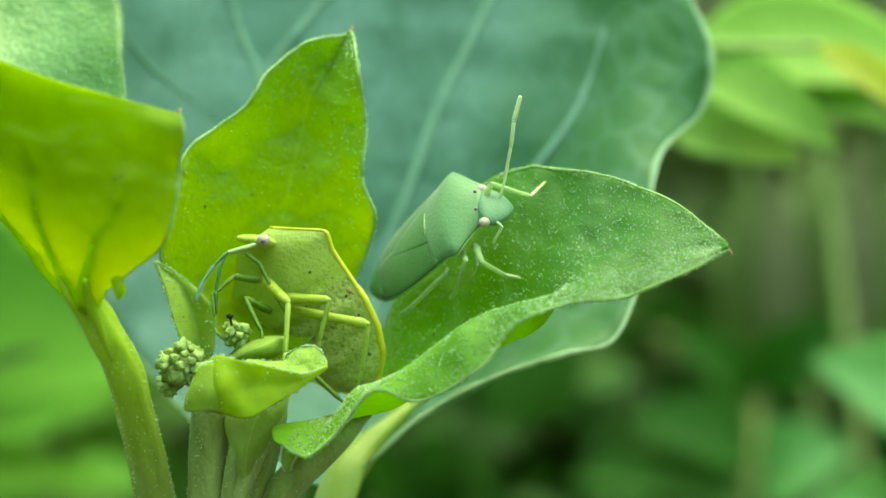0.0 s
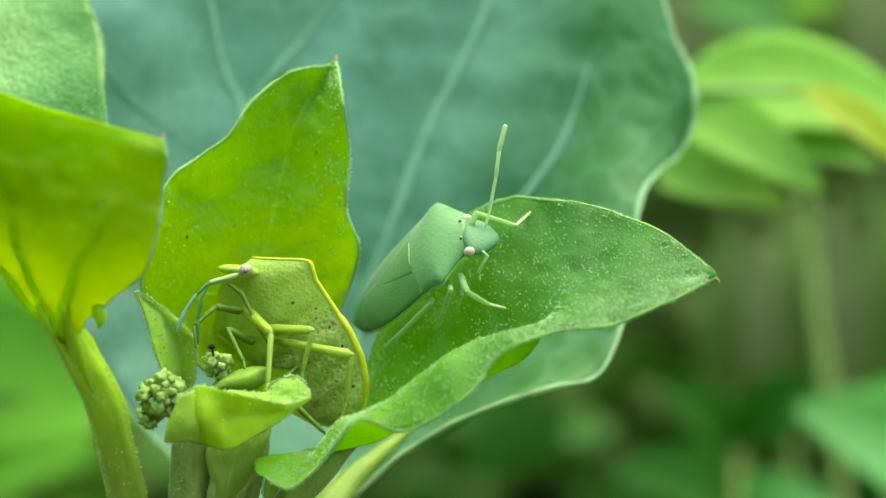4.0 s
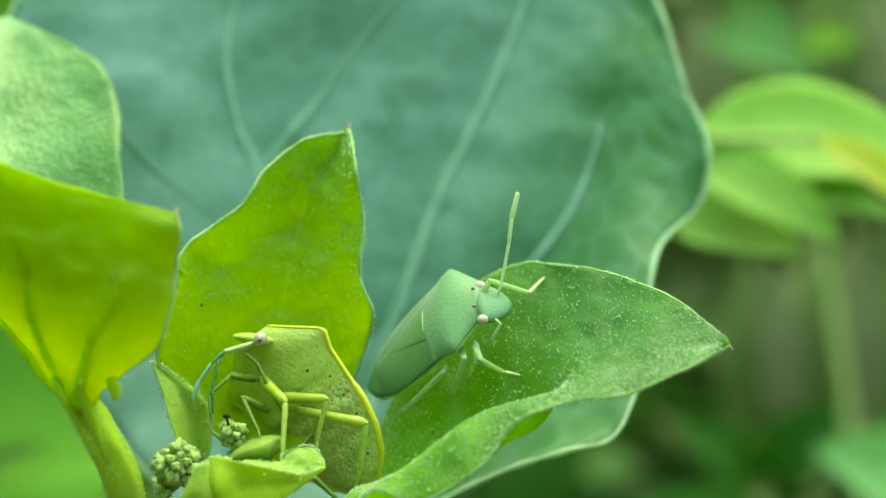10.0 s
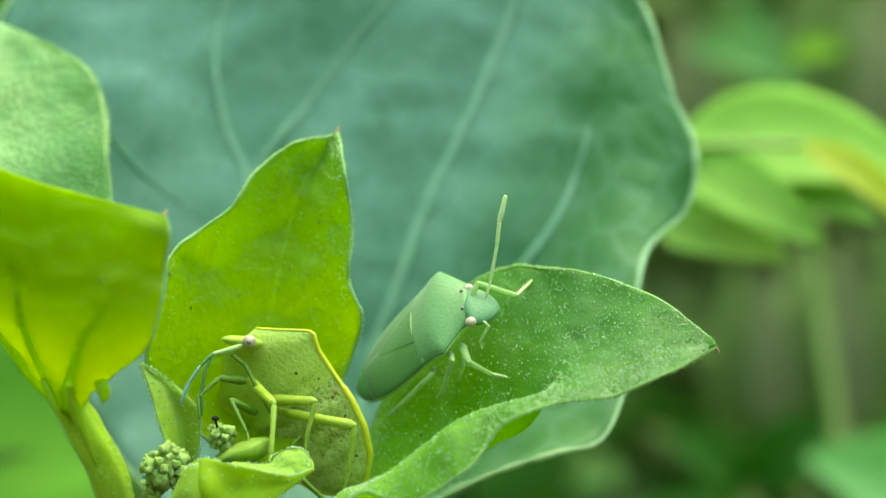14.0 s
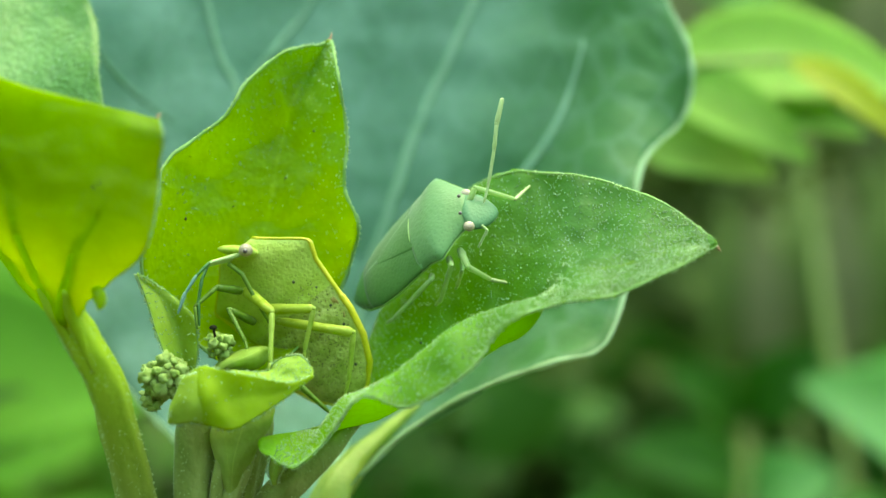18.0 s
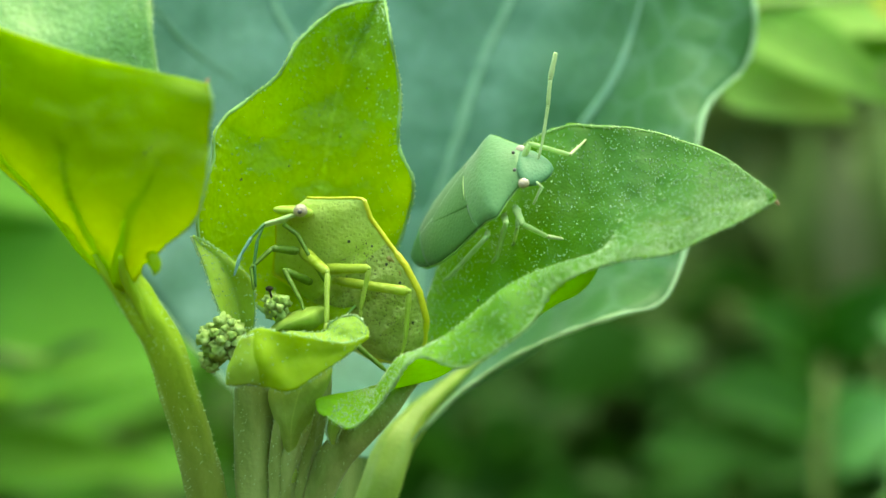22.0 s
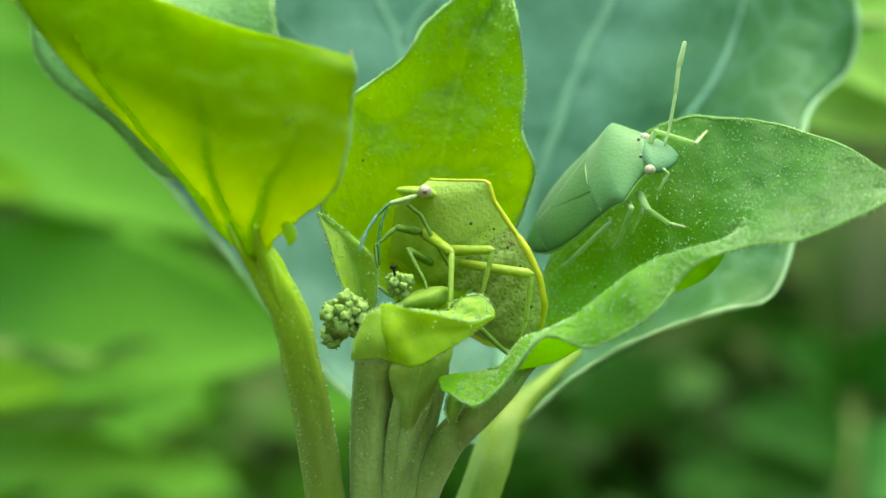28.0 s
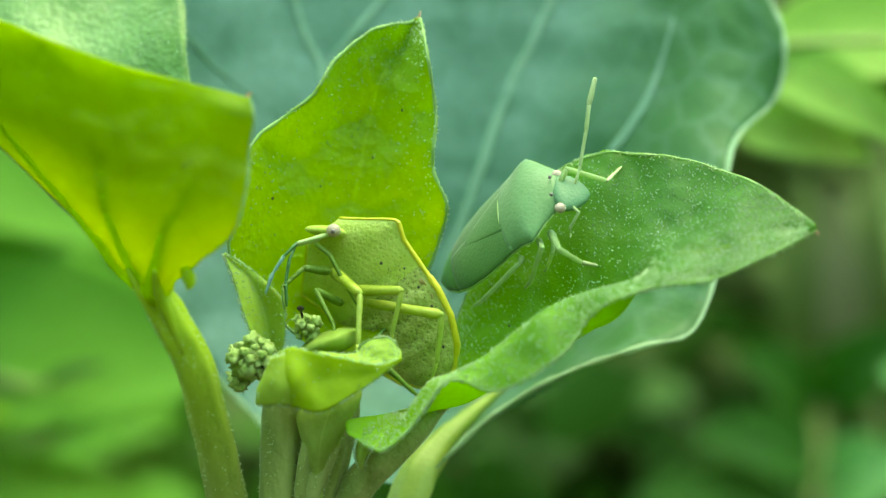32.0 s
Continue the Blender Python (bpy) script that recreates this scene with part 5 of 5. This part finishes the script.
def plain_blade(base, tip, width, face, sag=0.1, seed=0.0, n=9, cup=0.12, full=0.75):
    """A simple pointed leaf between two points; face: the way its upper side looks."""
    a, b = Vector(base), Vector(tip)
    d = b - a
    f = Vector(face).normalized()
    side = d.cross(f).normalized()
    up = side.cross(d).normalized()
    rows = []
    for i in range(n):
        s = i / (n - 1)
        w = width / 2 * (math.sin(math.pi * min(1.0, s ** full * 0.97 + 0.02)) ** 0.8 + 0.02)
        c = a + d * s + up * (math.sin(math.pi * s) * sag * d.length)
        rows.append([c - side * w + up * w * cup * 2, c - side * w * 0.5 + up * w * cup * 0.4, c, c + side * w * 0.5 + up * w * cup * 0.4, c + side * w + up * w * cup * 2])
    return Blade(rows, ripple=width * 0.015, seed=seed, freq=2.0 / width)


def far_plant(name, label, root, stem_points, leaves, stalk_mat=stem_green, r=1.4):
    plant = thing(name, root, label, "plant")
    pts = [Vector(root)] + [Vector(p) for p in stem_points]
    part("stem", tube(smooth(pts, 20), smooth_radii([r * 1.4] + [r] * (len(pts) - 2) + [r * 0.5], 20), 8), stalk_mat, plant)
    for k, (base, tip, width, face, mat) in enumerate(leaves):
        blade = plain_blade(base, tip, width, face, seed=k * 1.7 + 0.3)
        ob = part("leaf", blade.mesh(24, 12, 0.3), mat, plant)
        part("midrib", tube(blade.line([(0.02, 0.5), (0.5, 0.5), (0.97, 0.5)], 12, 0.1), smooth_radii([0.5, 0.35, 0.1], 12), 6), mat, ob)
        near = min(pts, key=lambda p: (p - Vector(base)).length)
        if (near - Vector(base)).length > 0.5:
            part("leaf_stalk", tube(smooth([near, (near + Vector(base)) / 2 + Vector((0, 0, 1.0)), base], 8), 0.5, 6), stalk_mat, plant)
    return plant


pale_herb = far_plant("herb", "light green herb with a yellowing leaf", (-34, 102, -HEIGHT), [(-32, 102, -120), (-28.1, 101.0, -40.3), (-25.8, 99.0, -23.2), (-5.5, 94.0, -0.2), (12.9, 88.0, 25.7)], [
    ((23.7, 86.0, 28.2), (52.7, 76.0, 22.8), 14.5, (0, -1, 0.5), lime_leaf),
    ((24.0, 82.0, 26.0), (39.2, 71.0, 14.3), 8.0, (-0.4, -1, 0.4), lime_leaf),
    ((21.6, 86.0, 18.4), (36.9, 82.0, 13.6), 9.0, (0, -1, 0.5), lime_leaf),
    ((37.2, 72.0, 26.1), (49.8, 68.0, 15.1), 4.6, (0, -1, 0.5), wilted),
    ((30.2, 80.0, 22.6), (46.5, 75.0, 17.4), 6.0, (-0.2, -1, 0.5), lime_leaf),
])
far_plant("herb", "bright green broad-leaved herb", (-120, 135, -HEIGHT), [(-120, 135, -140), (-136.3, 140.0, -9.6), (-137.0, 140.0, 15.1)], [
    ((-113.2, 138.0, -13.1), (-45.8, 122.0, -13.0), 33.0, (0, -1, 0.45), far_leaf),
    ((-117.8, 146.0, 28.3), (-52.9, 134.0, 3.8), 31.0, (0, -1, 0.5), far_leaf),
    ((-117.3, 146.0, -37.3), (-62.5, 138.0, -35.3), 13.0, (0, -1, 0.8), far_leaf),
    ((-100.9, 126.0, 11.7), (-86.4, 122.0, 10.5), 8.0, (0, -1, 0.5), spot_leaf),
    ((-95.9, 116.0, -20.8), (-78.7, 112.0, -19.5), 9.0, (0, -1, 0.5), spot_leaf),
    # two thin dark pieces laid over the broad leaf for its dark slots
    ((-75.5, 117.0, -15.7), (-65.8, 116.0, -12.6), 2.4, (0, -1, 0.5), dark_slot),
    ((-88.6, 117.0, -14.2), (-78.2, 116.0, -16.8), 2.8, (0, -1, 0.5), dark_slot),
    ((-135.2, 190.0, 55.3), (-110.0, 180.0, 45.2), 16.0, (0, -1, 0.6), far_leaf),
])
far_plant("herb", "blue-green herb with rounded leaves", (90, 190, -HEIGHT), [(88, 190, -150), (79.4, 190.0, -43.4), (77.1, 190.0, -21.9)], [
    ((87.8, 190.0, -31.4), (55.1, 165.0, -14.5), 22.0, (-0.2, -1, 0.5), bluish_leaf),
    ((81.6, 190.0, -46.6), (55.3, 165.0, -40.2), 15.0, (-0.1, -1, 0.7), bluish_leaf),
    ((79.6, 200.0, -22.6), (84.7, 180.0, -6.4), 18.0, (0, -1, 0.5), bluish_leaf),
    ((81.1, 200.0, -56.0), (49.4, 175.0, -58.3), 20.0, (0, -1, 0.7), bluish_leaf),
])

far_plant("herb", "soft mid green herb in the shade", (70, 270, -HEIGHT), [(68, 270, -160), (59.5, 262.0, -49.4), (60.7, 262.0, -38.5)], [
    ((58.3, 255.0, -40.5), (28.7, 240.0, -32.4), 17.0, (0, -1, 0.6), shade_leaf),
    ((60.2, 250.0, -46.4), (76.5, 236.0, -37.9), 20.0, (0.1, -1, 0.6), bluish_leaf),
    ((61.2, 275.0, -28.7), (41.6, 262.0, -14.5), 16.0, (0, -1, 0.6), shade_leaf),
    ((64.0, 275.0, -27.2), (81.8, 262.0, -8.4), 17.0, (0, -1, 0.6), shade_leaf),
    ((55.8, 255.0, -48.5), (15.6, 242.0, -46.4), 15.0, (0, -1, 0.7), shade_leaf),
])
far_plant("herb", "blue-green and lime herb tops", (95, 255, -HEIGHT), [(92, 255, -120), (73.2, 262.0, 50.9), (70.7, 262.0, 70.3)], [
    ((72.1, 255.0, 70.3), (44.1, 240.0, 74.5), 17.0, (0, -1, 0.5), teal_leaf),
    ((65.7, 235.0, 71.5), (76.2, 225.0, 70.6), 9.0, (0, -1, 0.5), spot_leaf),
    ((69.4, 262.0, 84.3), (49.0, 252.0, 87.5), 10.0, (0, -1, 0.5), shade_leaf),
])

far_plant("herb", "upright olive and straw-coloured herb", (150, 330, -HEIGHT), [(148, 330, -200), (85.5, 330.0, -20.0), (89.1, 330.0, 24.9)], [
    ((64.1, 325.0, -18.5), (66.5, 318.0, 31.8), 15.0, (0, -1, 0.3), olive_leaf),
    ((76.2, 322.0, -19.8), (72.9, 314.0, 30.0), 13.0, (0, -1, 0.3), dry_leaf),
    ((86.1, 325.0, -18.2), (86.8, 318.0, 36.7), 16.0, (0, -1, 0.3), olive_leaf),
    ((95.9, 320.0, -19.4), (94.9, 312.0, 37.8), 13.0, (0, -1, 0.3), dry_leaf),
    ((109.5, 325.0, -17.9), (107.1, 318.0, 40.0), 17.0, (0, -1, 0.3), olive_leaf),
    ((120.4, 325.0, -17.8), (121.0, 318.0, 37.0), 17.0, (0, -1, 0.3), olive_leaf),
    ((106.4, 335.0, 41.7), (109.5, 330.0, 117.1), 16.0, (0, -1, 0.3), dry_leaf),
    ((57.3, 345.0, 57.6), (54.4, 340.0, 107.9), 18.0, (0, -1, 0.3), dry_leaf),
    ((74.8, 350.0, 58.3), (71.1, 345.0, 128.2), 20.0, (0, -1, 0.3), olive_leaf),
    ((95.1, 350.0, 58.4), (93.1, 345.0, 128.2), 20.0, (0, -1, 0.3), olive_leaf),
])


def foliage(name, label, count, seed, box, size, tones, thin=0.4):
    """Many loose leaves in a box (mm): a far thicket."""
    rng = np.random.default_rng(seed)
    shape = np.array([(-0.5, 0, 0), (-0.2, 0.3, 0.06), (0.2, 0.28, 0.06), (0.5, 0, -0.06), (0.2, -0.28, 0.06), (-0.2, -0.3, 0.06), (-0.2, 0, -0.03), (0.2, 0, -0.03)])
    quads = [(0, 6, 1), (1, 6, 7, 2), (2, 7, 3), (0, 5, 6), (5, 4, 7, 6), (4, 3, 7)]
    verts, faces = [], []
    low, high = np.array(box[0], float), np.array(box[1], float)
    done = 0
    while done < count:
        part_way = rng.random(3)
        c = low + (high - low) * part_way
        q = np.abs(part_way * 2 - 1)
        lump = 0.45 * noise.noise(Vector(c / (size * 5.0)))
        if q[0] ** 4 + q[1] ** 4 + (max(0.0, part_way[2] * 2 - 1) ** 3) > 0.85 + lump:
            continue
        done += 1
        s = size * rng.uniform(0.6, 1.5)
        turn = Euler((rng.uniform(0.1, 1.5), rng.uniform(-0.6, 0.6), rng.uniform(-3.1, 3.1))).to_matrix()
        base = len(verts)
        verts += [tuple((turn @ Vector(p * s) + Vector(c)) / 1000) for p in shape]
        faces += [tuple(base + i for i in q) for q in quads]
    me = bpy.data.meshes.new(name)
    me.from_pydata(verts, [], faces)
    me.polygons.foreach_set("use_smooth", [True] * len(me.polygons))
    mat, ns, ls = nodes_of(name + "_leaves")
    rnd = ns.new("ShaderNodeNewGeometry").outputs["Random Per Island"]
    col = mixed(ns, ls, rnd, tones[0], tones[1])
    bsdf = node(ns, "ShaderNodeBsdfPrincipled", Roughness=0.6)
    bsdf.inputs["Specular IOR Level"].default_value = 0.2
    ls.new(col, bsdf.inputs["Base Color"])
    tr = ns.new("ShaderNodeBsdfTranslucent")
    ls.new(col, tr.inputs["Color"])
    mx = node(ns, "ShaderNodeMixShader", Fac=thin)
    ls.new(bsdf.outputs[0], mx.inputs[1])
    ls.new(tr.outputs[0], mx.inputs[2])
    ls.new(mx.outputs[0], ns.new("ShaderNodeOutputMaterial").inputs["Surface"])
    me.materials.append(mat)
    ob = new(name, me)
    ob.location = (0, 0, HEIGHT / 1000)
    return tagged(ob, label, "foliage", kind="stuff")


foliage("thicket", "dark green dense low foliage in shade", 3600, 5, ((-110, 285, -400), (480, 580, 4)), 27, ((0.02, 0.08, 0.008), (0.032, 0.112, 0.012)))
foliage("thicket", "bright green loose foliage", 1900, 6, ((-520, 250, -400), (-40, 580, 300)), 26, ((0.05, 0.17, 0.015), (0.12, 0.32, 0.03)))
foliage("thicket", "mid green loose foliage", 3400, 7, ((0, 430, -70), (540, 720, 380)), 30, ((0.14, 0.21, 0.055), (0.28, 0.36, 0.12)))
foliage("hedge", "dense green hedge behind the herbs", 18000, 8, ((-2300, 800, -400), (2300, 1900, 620)), 70, ((0.07, 0.13, 0.03), (0.19, 0.27, 0.075)))


def backdrop():
    """A far bank of trees that closes the view all round."""
    mat, ns, ls = nodes_of("far_trees")
    co = ns.new("ShaderNodeTexCoord").outputs["Object"]
    n1 = node(ns, "ShaderNodeTexNoise", Scale=2.5, Detail=8.0, Roughness=0.7)
    ls.new(co, n1.inputs["Vector"])
    col = mixed(ns, ls, ramp(ns, ls, n1.outputs["Fac"], 0.35, 0.65), (0.02, 0.07, 0.01), (0.09, 0.22, 0.04))
    bsdf = node(ns, "ShaderNodeBsdfPrincipled", Roughness=0.9)
    ls.new(col, bsdf.inputs["Base Color"])
    ls.new(bsdf.outputs[0], ns.new("ShaderNodeOutputMaterial").inputs["Surface"])
    bm = bmesh.new()
    rings = []
    for j in range(13):
        ring = []
        for i in range(96):
            a = 2 * math.pi * i / 96
            lump = noise.noise(Vector((math.cos(a) * 4, math.sin(a) * 4, j * 0.6)))
            r = 9000 + 900 * lump + 1800 * (j / 12) ** 3
            ring.append(bm.verts.new((r * math.cos(a), r * math.sin(a), -HEIGHT - 30 + 3600 * j / 12 + (500 * lump if j == 12 else 0))))
        rings.append(ring)
    for r, t in zip(rings, rings[1:]):
        for i in range(96):
            bm.faces.new((r[i], r[(i + 1) % 96], t[(i + 1) % 96], t[i]))
    holder = thing("backdrop", (0, 0, -HEIGHT), "far dark green bank of trees", "trees", kind="structure")
    part("tree_bank", bm, mat, holder)


backdrop()
for base, top, r in (((105.4, 420.0, -96.7), (103.4, 430.0, 75.7), 9), ((127.8, 470.0, -105.5), (132.0, 480.0, 96.2), 11), ((132.7, 430.0, -97.9), (131.4, 440.0, 65.2), 9), ((104.4, 520.0, -115.6), (100.8, 530.0, 118.5), 8),
                     ((-31.1, 330.0, -83.4), (-30.1, 335.0, -25.2), 9), ((159.7, 450.0, -100.9), (156.6, 460.0, 84.7), 10)):
    base, top = [tuple(e + (q - e) * 1.35 for q, e in zip(end, (3.0, -100.0, -2.0))) for end in (base, top)]
    foot = (base[0], base[1], -HEIGHT)
    stalk = thing("dry_stalk", foot, "dry grey-brown plant stalk among foliage", "stalk", group="dry stalks in the thicket")
    mid = ((base[0] + top[0]) / 2 + r * 0.3, (base[1] + top[1]) / 2, (base[2] + top[2]) / 2)
    part("shaft", tube(smooth([(foot[0], foot[1], -HEIGHT - 6), base, mid, top], 18), smooth_radii([r * 1.1, r, r * 0.85, r * 0.5], 18), 10), stalk_dry, stalk)
    for h, side in ((0.35, 1), (0.6, -1), (0.85, 1)):
        q = [base[i] + (top[i] - base[i]) * h for i in range(3)]
        part("twig", tube(smooth([q, (q[0] + side * 14, q[1] - 6, q[2] + 16), (q[0] + side * 22, q[1] - 8, q[2] + 38)], 8), smooth_radii([r * 0.3, r * 0.2, r * 0.06], 8), 6), stalk_dry, stalk)


# seconds, sideways sway of the herb's top (mm)
SWAY = [
    (0.0, 0.00),
    (1.0, 0.31),
    (2.0, 0.33),
    (2.5, 0.22),
    (4.5, 0.39),
    (5.5, 0.58),
    (6.5, 0.74),
    (7.5, 0.28),
    (8.5, 0.42),
    (9.5, 0.62),
    (10.5, 0.18),
    (11.5, 0.26),
    (12.5, 0.30),
    (13.5, 0.22),
    (14.5, -0.21),
    (15.5, -0.41),
    (17.5, 0.06),
    (18.5, -2.23),
    (19.0, -2.32),
    (19.5, -5.00),
    (20.0, -5.00),
    (20.5, -5.00),
    (21.0, -3.50),
    (21.5, -1.50),
    (22.5, 0.30),
    (24.0, -0.40),
    (25.5, 0.30),
    (27.5, 0.00),
    (29.0, 0.40),
    (30.5, -0.30),
    (32.0, 0.10),
]


def motions():
    """The light green herb swings in the wind about its root."""
    walk(pale_herb, [(t, pose(-0.034, 0.102, 0.0, 0, math.degrees(x / 415.0), 0)) for t, x in SWAY])


motions()
